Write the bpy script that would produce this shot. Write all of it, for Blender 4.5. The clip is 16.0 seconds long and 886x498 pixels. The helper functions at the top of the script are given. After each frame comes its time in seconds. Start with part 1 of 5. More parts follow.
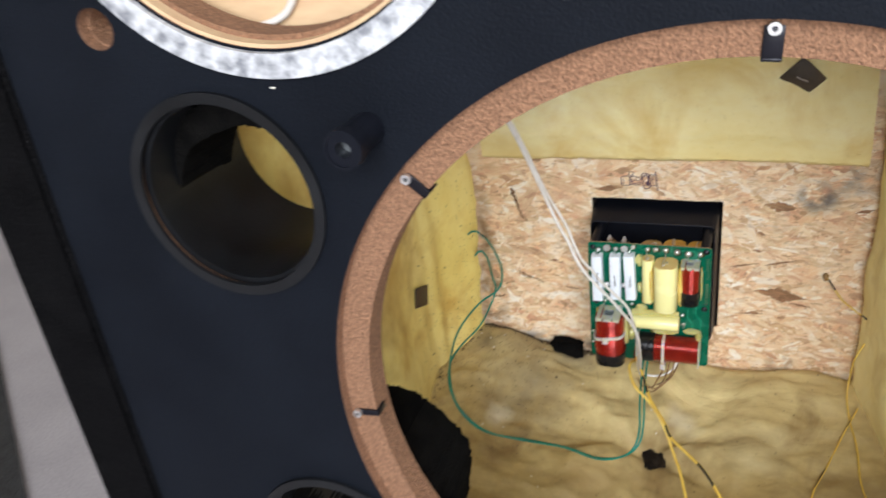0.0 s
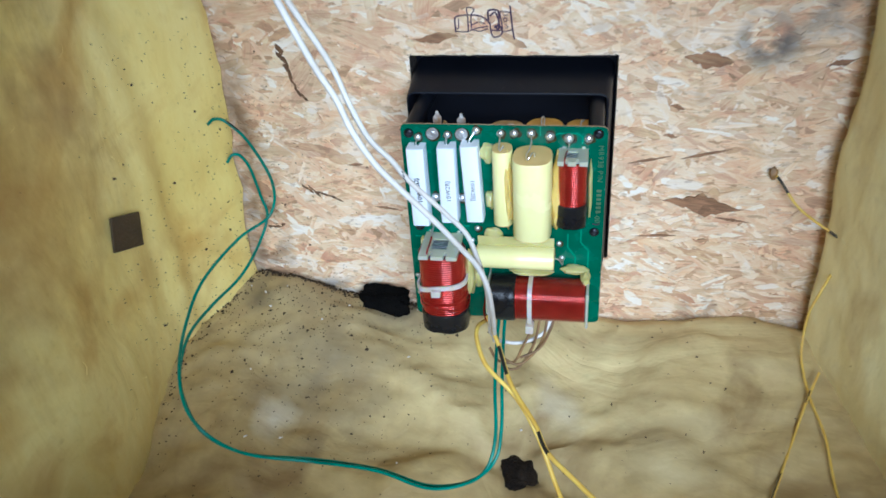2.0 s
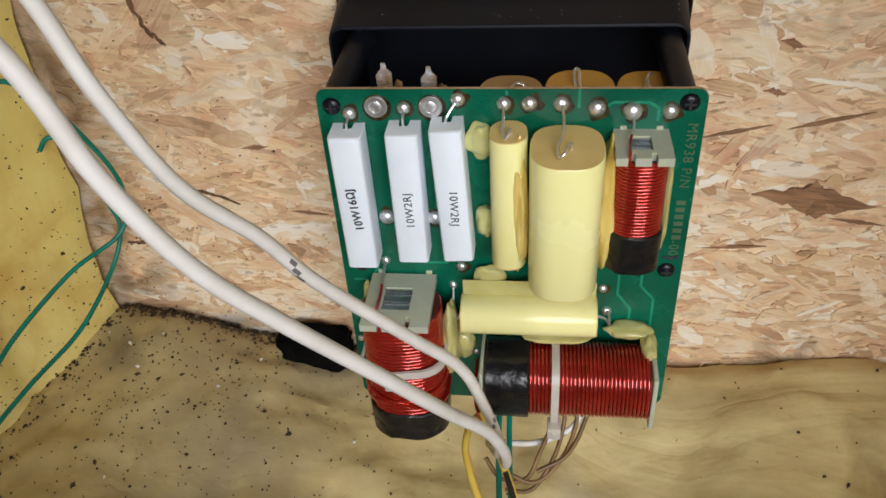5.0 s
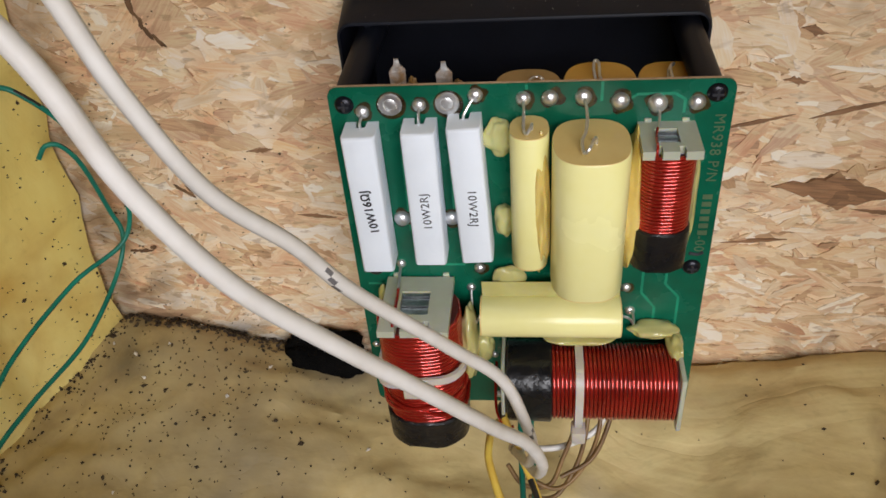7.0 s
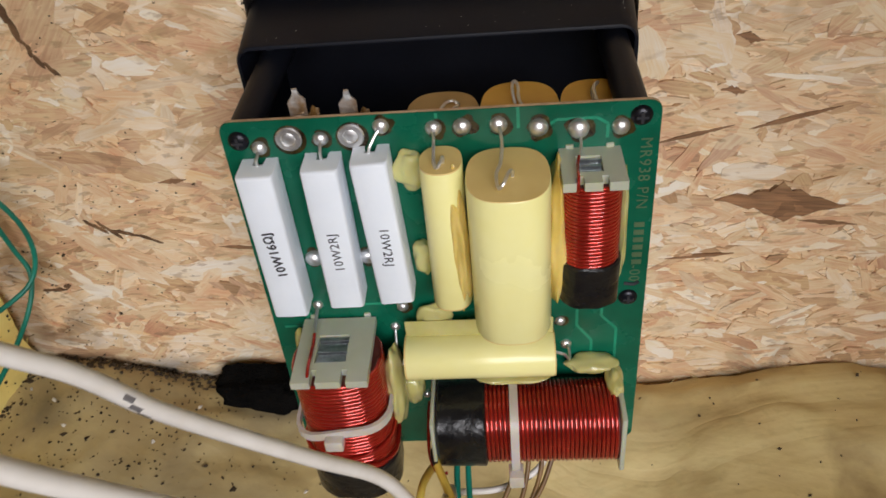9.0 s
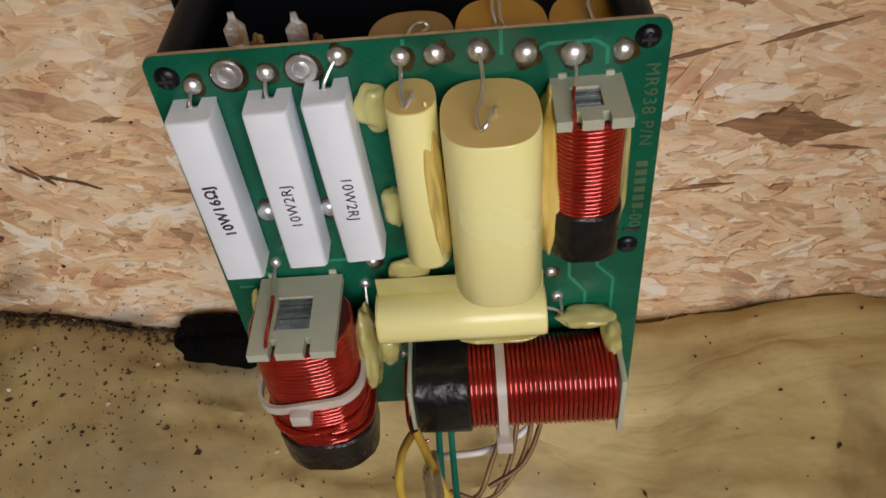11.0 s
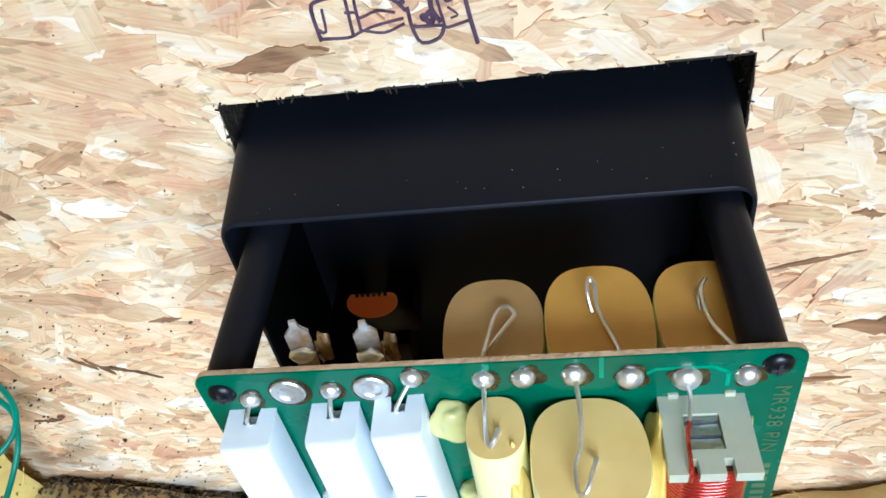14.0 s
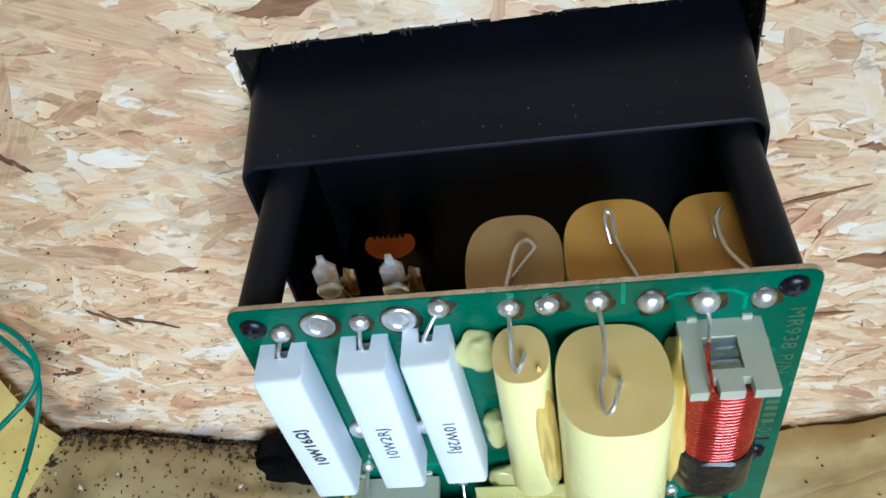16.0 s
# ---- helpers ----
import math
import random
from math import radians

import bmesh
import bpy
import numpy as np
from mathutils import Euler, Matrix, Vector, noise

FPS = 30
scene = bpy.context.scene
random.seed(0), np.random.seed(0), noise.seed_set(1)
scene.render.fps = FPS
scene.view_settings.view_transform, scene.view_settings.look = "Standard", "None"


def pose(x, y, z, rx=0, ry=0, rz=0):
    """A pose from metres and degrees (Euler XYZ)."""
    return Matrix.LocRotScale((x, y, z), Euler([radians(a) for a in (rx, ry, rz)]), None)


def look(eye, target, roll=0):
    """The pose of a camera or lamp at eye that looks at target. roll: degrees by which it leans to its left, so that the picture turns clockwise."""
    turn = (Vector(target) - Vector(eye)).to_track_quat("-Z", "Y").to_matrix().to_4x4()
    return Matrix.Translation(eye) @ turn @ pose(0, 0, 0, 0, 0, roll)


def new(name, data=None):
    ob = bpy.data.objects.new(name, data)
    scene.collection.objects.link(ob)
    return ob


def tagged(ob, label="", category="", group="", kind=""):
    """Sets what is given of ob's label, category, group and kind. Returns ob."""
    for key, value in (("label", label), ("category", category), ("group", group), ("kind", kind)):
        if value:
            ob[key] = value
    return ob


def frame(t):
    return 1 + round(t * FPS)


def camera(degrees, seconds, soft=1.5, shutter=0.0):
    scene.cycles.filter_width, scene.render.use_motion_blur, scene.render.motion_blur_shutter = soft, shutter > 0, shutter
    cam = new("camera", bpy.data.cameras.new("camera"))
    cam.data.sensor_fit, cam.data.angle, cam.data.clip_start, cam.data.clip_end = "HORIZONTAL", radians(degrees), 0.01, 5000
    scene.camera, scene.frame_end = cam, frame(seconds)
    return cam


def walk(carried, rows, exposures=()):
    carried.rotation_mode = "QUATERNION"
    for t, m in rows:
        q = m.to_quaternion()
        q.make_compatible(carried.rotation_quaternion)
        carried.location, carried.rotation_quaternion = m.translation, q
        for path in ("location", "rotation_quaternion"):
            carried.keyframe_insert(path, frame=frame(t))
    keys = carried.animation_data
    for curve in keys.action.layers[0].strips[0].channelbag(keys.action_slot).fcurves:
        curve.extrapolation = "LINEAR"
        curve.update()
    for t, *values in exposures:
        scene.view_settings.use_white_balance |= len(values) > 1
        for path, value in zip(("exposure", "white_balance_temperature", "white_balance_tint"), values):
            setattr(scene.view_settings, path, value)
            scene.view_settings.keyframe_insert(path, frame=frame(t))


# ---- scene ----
U = 0.88      # metres in one drawing unit
cam = camera(56.9, 16.0, soft=1.6, shutter=0.5)
PATH = [
    (0, (0.092, -0.825, 0.704), (-0.601, 0.811, -0.215), -7.3),
    (0.5, (0.087, -0.775, 0.653), (-0.488, 0.943, -0.195), -5.5),
    (1, (0.076, -0.688, 0.601), (-0.395, 1.028, -0.312), -3.8),
    (1.5, (0.066, -0.58, 0.541), (-0.349, 1.088, -0.482), -4.6),
    (2, (0.053, -0.518, 0.506), (-0.297, 1.126, -0.578), -4.1),
    (2.5, (0.043, -0.466, 0.479), (-0.321, 1.163, -0.622), -4.2),
    (3, (0.043, -0.433, 0.464), (-0.314, 1.177, -0.668), -4.3),
    (3.5, (0.022, -0.397, 0.439), (-0.338, 1.161, -0.763), -2.8),
    (4, (0.002, -0.344, 0.434), (-0.333, 1.206, -0.786), -2.4),
    (4.5, (0.012, -0.316, 0.428), (-0.238, 1.242, -0.8), -3.4),
    (7, (0.0025, -0.3024, 0.4183), (-0.2214, 1.257, -0.8132), -5.17),
    (7.5, (0.0014, -0.2994, 0.4218), (-0.2192, 1.262, -0.8039), -5.8),
    (8, (-0.0036, -0.2942, 0.4233), (-0.2219, 1.266, -0.794), -6.33),
    (8.5, (0.0144, -0.2863, 0.4181), (-0.1786, 1.276, -0.8085), -6.31),
    (9, (0.0181, -0.2763, 0.4149), (-0.1388, 1.28, -0.8322), -5.99),
    (9.5, (0.02, -0.266, 0.4082), (-0.1101, 1.276, -0.8402), -5.6),
    (9.7, (0.0192, -0.2614, 0.4051), (-0.1005, 1.269, -0.8661), -5.56),
    (11.8, (0.011, -0.243, 0.4005), (-0.0949, 1.155, -1.0399), -6.9),
    (12, (0.0047, -0.2414, 0.4032), (-0.1335, 1.246, -0.9251), -7.66),
    (12.5, (-0.013, -0.204, 0.429), (-0.3204, 1.263, -0.9103), -10.05),
    (13, (-0.0161, -0.1798, 0.4391), (-0.3321, 1.238, -0.9876), -11.4),
    (13.5, (0.0011, -0.1707, 0.4411), (-0.2545, 1.236, -1.0001), -10.52),
    (14, (0.0145, -0.1777, 0.4337), (-0.2457, 1.219, -0.9321), -11.24),
    (14.5, (0.0129, -0.1759, 0.4351), (-0.2311, 1.209, -1.0384), -11.25),
    (15, (0.0117, -0.1804, 0.4365), (-0.2481, 1.209, -0.983), -12.0),
    (15.5, (0.0127, -0.1838, 0.4348), (-0.2603, 1.204, -1.0145), -12.2),
    (16, (0.0082, -0.1852, 0.4334), (-0.2508, 1.193, -1.0465), -12.5),
]
# light: a daylit room, one assumed window out of view behind the walker
EXPOSURES = [(0.0, -0.7, 6050, 10), (0.6, -0.6, 5950, 10), (1.0, -0.45, 5150, 7), (1.6, -0.5, 4850, 5), (2.5, -0.75, 4950, 4), (3.5, -0.85, 5600, 6), (4.5, -1.02, 6050, 9), (7.0, -1.16, 6300, 13), (9.5, -1.18, 6400, 14), (11.5, -1.56, 6700, 17), (12.1, -1.61, 6900, 17), (12.5, -0.96, 7100, 18), (12.9, -0.71, 6600, 13), (13.5, -0.23, 5500, 5), (14.0, -0.13, 5050, 3), (15.0, -0.43, 4950, 3), (16.0, -0.58, 4950, 3)]
walk(cam, [(t, look(Vector(eye) * U, Vector(target) * U, roll)) for t, eye, target, roll in PATH], EXPOSURES)

world = bpy.data.worlds.new("sky")
scene.world = world
world.use_nodes = True
sky = world.node_tree.nodes.new("ShaderNodeTexSky")
sky.sky_type, sky.sun_disc = "NISHITA", False
sky.sun_elevation, sky.sun_rotation = radians(38), radians(200)
world.node_tree.links.new(sky.outputs[0], world.node_tree.nodes["Background"].inputs[0])
world.node_tree.nodes["Background"].inputs[1].default_value = 0.12

ASSUMED_WINDOW = (-0.19, 1.51, 0.64, 2.04)          # x0, x1, z0, z1 of the opening in the wall behind
# area lamp added in the unseen opening, standing in for the daylight
lamp = new("assumed_window_light", bpy.data.lights.new("assumed_window_light", "AREA"))
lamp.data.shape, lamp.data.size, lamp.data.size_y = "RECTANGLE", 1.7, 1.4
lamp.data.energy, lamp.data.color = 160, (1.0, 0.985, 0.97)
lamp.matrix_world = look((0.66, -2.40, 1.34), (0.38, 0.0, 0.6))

# ---- materials ----
def mat(name, a, b=None, scale=20.0, rough=0.6, bump=0.0, fine=200.0, metal=0.0, stretch=(1, 1, 1), grain=0.15, spec=0.5, coat=0.0, rvar=0.1):
    """Two tones mixed by a broad noise, broken by a fine one that also gives relief."""
    m = bpy.data.materials.new(name)
    m.use_nodes = True
    n, ln = m.node_tree.nodes, m.node_tree.links
    p = n["Principled BSDF"]
    b = b or tuple(c * 0.75 for c in a)
    co = n.new("ShaderNodeTexCoord")
    mp = n.new("ShaderNodeMapping")
    mp.inputs["Scale"].default_value = stretch
    ln.new(co.outputs["Object"], mp.inputs[0])
    big, small = n.new("ShaderNodeTexNoise"), n.new("ShaderNodeTexNoise")
    big.inputs["Scale"].default_value, big.inputs["Detail"].default_value = scale, 5
    small.inputs["Scale"].default_value, small.inputs["Detail"].default_value = fine, 3
    for t in (big, small):
        ln.new(mp.outputs[0], t.inputs["Vector"])
    ramp = n.new("ShaderNodeValToRGB")
    ramp.color_ramp.elements[0].position, ramp.color_ramp.elements[1].position = 0.35, 0.68
    ramp.color_ramp.elements[0].color, ramp.color_ramp.elements[1].color = (*b, 1), (*a, 1)
    ln.new(big.outputs["Fac"], ramp.inputs[0])
    mix = n.new("ShaderNodeMix")
    mix.data_type, mix.blend_type = "RGBA", "OVERLAY"
    mix.inputs["Factor"].default_value = grain * 2
    ln.new(ramp.outputs[0], mix.inputs["A"])
    ln.new(small.outputs["Fac"], mix.inputs["B"])
    ln.new(mix.outputs["Result"], p.inputs["Base Color"])
    rr = n.new("ShaderNodeMapRange")
    rr.inputs["To Min"].default_value, rr.inputs["To Max"].default_value = max(0.02, rough - rvar), min(1, rough + rvar)
    ln.new(big.outputs["Fac"], rr.inputs["Value"])
    ln.new(rr.outputs[0], p.inputs["Roughness"])
    p.inputs["Metallic"].default_value, p.inputs["Specular IOR Level"].default_value = metal, spec
    p.inputs["Coat Weight"].default_value = coat
    if bump:
        bp = n.new("ShaderNodeBump")
        bp.inputs["Strength"].default_value, bp.inputs["Distance"].default_value = bump, 0.002
        ln.new(small.outputs["Fac"], bp.inputs["Height"])
        ln.new(bp.outputs[0], p.inputs["Normal"])
    return m


def osb_material(name, tones, stains_and_shade=(), single=False):
    """Wood strands: one tone a strand, grain along it, grey staining of its own shape and dark edge bands that paint in
    shade.
    """
    m = bpy.data.materials.new(name)
    m.use_nodes = True
    n, ln = m.node_tree.nodes, m.node_tree.links
    p = n["Principled BSDF"]
    geo, uv = n.new("ShaderNodeNewGeometry"), n.new("ShaderNodeTexCoord")
    ramp = n.new("ShaderNodeValToRGB")
    els = ramp.color_ramp.elements
    while len(els) < len(tones):
        els.new(0.5)
    for i, c in enumerate(tones):
        els[i].position, els[i].color = i / (len(tones) - 1), (*c, 1)
    ln.new(n.new("ShaderNodeObjectInfo").outputs["Random"] if single else geo.outputs["Random Per Island"], ramp.inputs[0])
    mp = n.new("ShaderNodeMapping")
    mp.inputs["Scale"].default_value = (2.0, 30, 1)
    ln.new(uv.outputs["UV"], mp.inputs[0])
    grain = n.new("ShaderNodeTexNoise")
    grain.inputs["Scale"].default_value, grain.inputs["Detail"].default_value, grain.inputs["Distortion"].default_value = 3, 6, 0.6
    ln.new(mp.outputs[0], grain.inputs["Vector"])
    broad = n.new("ShaderNodeTexNoise")
    broad.inputs["Scale"].default_value, broad.inputs["Detail"].default_value = 55, 6
    ln.new(geo.outputs["Position"], broad.inputs["Vector"])
    over = n.new("ShaderNodeMix")
    over.data_type, over.blend_type = "RGBA", "OVERLAY"
    over.inputs["Factor"].default_value = 0.5
    ln.new(ramp.outputs[0], over.inputs["A"])
    sharp = n.new("ShaderNodeMapRange")
    sharp.inputs["From Min"].default_value, sharp.inputs["From Max"].default_value, sharp.inputs["To Min"].default_value, sharp.inputs["To Max"].default_value = 0.3, 0.64, 0.22, 0.62
    ln.new(grain.outputs["Fac"], sharp.inputs["Value"])
    ln.new(sharp.outputs[0], over.inputs["B"])
    tone = n.new("ShaderNodeMix")
    tone.data_type, tone.blend_type = "RGBA", "OVERLAY"
    tone.inputs["Factor"].default_value = 0.6
    ln.new(over.outputs["Result"], tone.inputs["A"])
    ln.new(broad.outputs["Fac"], tone.inputs["B"])
    warp = n.new("ShaderNodeTexNoise")
    warp.inputs["Scale"].default_value, warp.inputs["Detail"].default_value = 70, 4
    ln.new(geo.outputs["Position"], warp.inputs["Vector"])
    bent = n.new("ShaderNodeVectorMath")
    bent.operation = "MULTIPLY_ADD"
    bent.inputs[1].default_value = (0.03, 0.0, 0.016)
    ln.new(warp.outputs["Color"], bent.inputs[0])
    ln.new(geo.outputs["Position"], bent.inputs[2])
    long = n.new("ShaderNodeMapping")
    long.inputs["Scale"].default_value, long.inputs["Rotation"].default_value = (0.42, 0.0, 1.1), (0, radians(-7), 0)
    ln.new(bent.outputs[0], long.inputs[0])
    flake = n.new("ShaderNodeTexVoronoi")
    flake.inputs["Scale"].default_value = 120
    ln.new(long.outputs[0], flake.inputs["Vector"])
    level = n.new("ShaderNodeMapRange")
    level.inputs["To Min"].default_value, level.inputs["To Max"].default_value = 0.26, 0.72
    pick = n.new("ShaderNodeSeparateColor")
    ln.new(flake.outputs["Color"], pick.inputs[0])
    ln.new(pick.outputs[0], level.inputs["Value"])
    chips = n.new("ShaderNodeMix")
    chips.data_type, chips.blend_type = "RGBA", "OVERLAY"
    chips.inputs["Factor"].default_value = 0.5
    ln.new(tone.outputs["Result"], chips.inputs["A"])
    ln.new(level.outputs[0], chips.inputs["B"])
    dots = n.new("ShaderNodeTexNoise")
    dots.inputs["Scale"].default_value, dots.inputs["Detail"].default_value = 260, 5
    along = n.new("ShaderNodeMapping")
    along.inputs["Scale"].default_value, along.inputs["Rotation"].default_value = (0.5, 1, 1.3), (0, radians(-8), 0)
    ln.new(geo.outputs["Position"], along.inputs[0])
    ln.new(along.outputs[0], dots.inputs["Vector"])
    dm = n.new("ShaderNodeMapRange")
    dm.inputs["From Min"].default_value, dm.inputs["From Max"].default_value, dm.inputs["To Max"].default_value = 0.60, 0.66, 0.5
    ln.new(dots.outputs["Fac"], dm.inputs["Value"])
    spots = n.new("ShaderNodeMix")
    spots.data_type = "RGBA"
    spots.inputs["B"].default_value = (0.33, 0.20, 0.105, 1)
    ln.new(dm.outputs[0], spots.inputs["Factor"])
    ln.new(chips.outputs["Result"], spots.inputs["A"])
    resin = n.new("ShaderNodeTexNoise")
    resin.inputs["Scale"].default_value, resin.inputs["Detail"].default_value, resin.inputs["Distortion"].default_value = 34, 7, 2.2
    ln.new(along.outputs[0], resin.inputs["Vector"])
    rm = n.new("ShaderNodeMapRange")
    rm.inputs["From Min"].default_value, rm.inputs["From Max"].default_value, rm.inputs["To Max"].default_value = 0.56, 0.66, 0.5
    ln.new(resin.outputs["Fac"], rm.inputs["Value"])
    amber = n.new("ShaderNodeMix")
    amber.data_type = "RGBA"
    amber.inputs["B"].default_value = (0.52, 0.35, 0.18, 1)
    ln.new(rm.outputs[0], amber.inputs["Factor"])
    ln.new(spots.outputs["Result"], amber.inputs["A"])
    last = amber.outputs["Result"]
    for x, z, rx, rz, c, amount in stains_and_shade:
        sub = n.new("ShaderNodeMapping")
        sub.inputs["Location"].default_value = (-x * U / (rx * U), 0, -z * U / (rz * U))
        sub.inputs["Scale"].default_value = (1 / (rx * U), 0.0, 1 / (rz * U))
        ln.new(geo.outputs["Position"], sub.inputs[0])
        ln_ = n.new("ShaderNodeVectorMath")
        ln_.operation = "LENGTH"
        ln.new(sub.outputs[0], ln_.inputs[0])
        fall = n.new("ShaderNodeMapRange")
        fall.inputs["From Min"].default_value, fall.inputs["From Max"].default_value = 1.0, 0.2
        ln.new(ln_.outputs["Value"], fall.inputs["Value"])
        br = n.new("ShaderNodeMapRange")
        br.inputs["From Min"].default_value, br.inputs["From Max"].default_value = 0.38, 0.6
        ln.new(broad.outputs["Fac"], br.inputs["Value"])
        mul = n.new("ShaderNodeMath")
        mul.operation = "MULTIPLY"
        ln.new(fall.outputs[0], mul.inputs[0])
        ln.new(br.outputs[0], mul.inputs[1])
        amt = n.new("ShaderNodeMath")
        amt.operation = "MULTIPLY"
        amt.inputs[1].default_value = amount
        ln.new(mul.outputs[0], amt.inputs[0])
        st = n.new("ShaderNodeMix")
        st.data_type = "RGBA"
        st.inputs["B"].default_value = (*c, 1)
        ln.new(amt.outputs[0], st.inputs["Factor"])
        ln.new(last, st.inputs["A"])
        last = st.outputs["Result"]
    ln.new(last, p.inputs["Base Color"])
    p.inputs["Roughness"].default_value = 0.62
    bp = n.new("ShaderNodeBump")
    bp.inputs["Strength"].default_value, bp.inputs["Distance"].default_value = 0.35, 0.0008
    ln.new(grain.outputs["Fac"], bp.inputs["Height"])
    ln.new(bp.outputs[0], p.inputs["Normal"])
    return m


def wool_material(name, pale, deep, stain, stretch, blotches=(), folds=0.13):
    """Glass wool with a thin skin: fibres, folds with shade in their colour, brown resin staining and soft patches."""
    m = mat(name, pale, deep, 9.0, 0.62, 0.22, 150.0, 0, stretch, 0.10, 0.4)
    n, ln = m.node_tree.nodes, m.node_tree.links
    p = n["Principled BSDF"]
    geo = n.new("ShaderNodeNewGeometry")
    t = n.new("ShaderNodeTexNoise")
    t.inputs["Scale"].default_value, t.inputs["Detail"].default_value, t.inputs["Distortion"].default_value = 13, 8, 1.2
    ln.new(geo.outputs["Position"], t.inputs["Vector"])
    r = n.new("ShaderNodeMapRange")
    r.inputs["From Min"].default_value, r.inputs["From Max"].default_value, r.inputs["To Max"].default_value = 0.48, 0.72, 0.8
    ln.new(t.outputs["Fac"], r.inputs["Value"])
    mix = n.new("ShaderNodeMix")
    mix.data_type = "RGBA"
    mix.inputs["B"].default_value = (*stain, 1)
    src = p.inputs["Base Color"].links[0].from_socket
    ln.new(r.outputs[0], mix.inputs["Factor"])
    ln.new(src, mix.inputs["A"])
    fold = n.new("ShaderNodeTexNoise")
    fold.inputs["Scale"].default_value, fold.inputs["Detail"].default_value, fold.inputs["Distortion"].default_value = 24, 4, 1.4
    stretched = n.new("ShaderNodeMapping")
    stretched.inputs["Scale"].default_value = stretch
    ln.new(geo.outputs["Position"], stretched.inputs[0])
    ln.new(stretched.outputs[0], fold.inputs["Vector"])
    fb = n.new("ShaderNodeBump")
    fb.inputs["Strength"].default_value, fb.inputs["Distance"].default_value = 0.2, 0.006
    ln.new(fold.outputs["Fac"], fb.inputs["Height"])
    ln.new(p.inputs["Normal"].links[0].from_socket, fb.inputs["Normal"])
    ln.new(fb.outputs[0], p.inputs["Normal"])
    dirt = n.new("ShaderNodeTexNoise")
    dirt.inputs["Scale"].default_value, dirt.inputs["Detail"].default_value = 230, 6
    ln.new(geo.outputs["Position"], dirt.inputs["Vector"])
    dm = n.new("ShaderNodeMapRange")
    dm.inputs["From Min"].default_value, dm.inputs["From Max"].default_value, dm.inputs["To Max"].default_value = 0.60, 0.78, 0.16
    ln.new(dirt.outputs["Fac"], dm.inputs["Value"])
    fl = n.new("ShaderNodeMix")
    fl.data_type = "RGBA"
    fl.inputs["B"].default_value = (*[c * 0.55 for c in stain], 1)
    ln.new(dm.outputs[0], fl.inputs["Factor"])
    ln.new(mix.outputs["Result"], fl.inputs["A"])
    # veins in the stain colour follow the creases and paint their shade
    crease = n.new("ShaderNodeTexNoise")
    crease.inputs["Scale"].default_value, crease.inputs["Detail"].default_value, crease.inputs["Distortion"].default_value = 11, 4, 1.6
    ln.new(stretched.outputs[0], crease.inputs["Vector"])
    dist = n.new("ShaderNodeMath")
    dist.operation, dist.inputs[1].default_value = "SUBTRACT", 0.5
    ln.new(crease.outputs["Fac"], dist.inputs[0])
    size = n.new("ShaderNodeMath")
    size.operation = "ABSOLUTE"
    ln.new(dist.outputs[0], size.inputs[0])
    line = n.new("ShaderNodeMapRange")
    line.inputs["From Min"].default_value, line.inputs["From Max"].default_value, line.inputs["To Min"].default_value, line.inputs["To Max"].default_value = 0.0, 0.075, folds, 0.0
    ln.new(size.outputs[0], line.inputs["Value"])
    cr = n.new("ShaderNodeMix")
    cr.data_type = "RGBA"
    cr.inputs["B"].default_value = (*stain, 1)
    ln.new(line.outputs[0], cr.inputs["Factor"])
    ln.new(fl.outputs["Result"], cr.inputs["A"])
    cb = n.new("ShaderNodeBump")
    cb.inputs["Strength"].default_value, cb.inputs["Distance"].default_value = 0.4, 0.010
    cb.invert = True
    ln.new(line.outputs[0], cb.inputs["Height"])
    ln.new(p.inputs["Normal"].links[0].from_socket, cb.inputs["Normal"])
    ln.new(cb.outputs[0], p.inputs["Normal"])
    last = cr.outputs["Result"]
    for x, y, z, radius, c, amount in blotches:
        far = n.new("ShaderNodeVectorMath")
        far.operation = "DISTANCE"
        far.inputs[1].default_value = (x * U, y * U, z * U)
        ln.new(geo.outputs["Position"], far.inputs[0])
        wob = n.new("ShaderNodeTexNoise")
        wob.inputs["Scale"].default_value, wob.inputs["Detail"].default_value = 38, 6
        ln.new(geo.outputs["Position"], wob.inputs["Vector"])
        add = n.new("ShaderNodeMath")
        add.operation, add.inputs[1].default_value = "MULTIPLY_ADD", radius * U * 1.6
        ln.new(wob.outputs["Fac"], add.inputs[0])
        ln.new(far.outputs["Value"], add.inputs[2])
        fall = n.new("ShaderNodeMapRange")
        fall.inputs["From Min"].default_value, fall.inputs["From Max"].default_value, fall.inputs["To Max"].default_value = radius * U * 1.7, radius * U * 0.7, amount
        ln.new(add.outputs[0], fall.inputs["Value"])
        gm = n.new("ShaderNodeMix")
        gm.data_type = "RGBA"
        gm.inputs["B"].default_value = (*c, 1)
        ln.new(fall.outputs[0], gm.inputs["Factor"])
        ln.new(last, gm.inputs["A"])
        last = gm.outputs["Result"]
    ln.new(last, p.inputs["Base Color"])
    return m


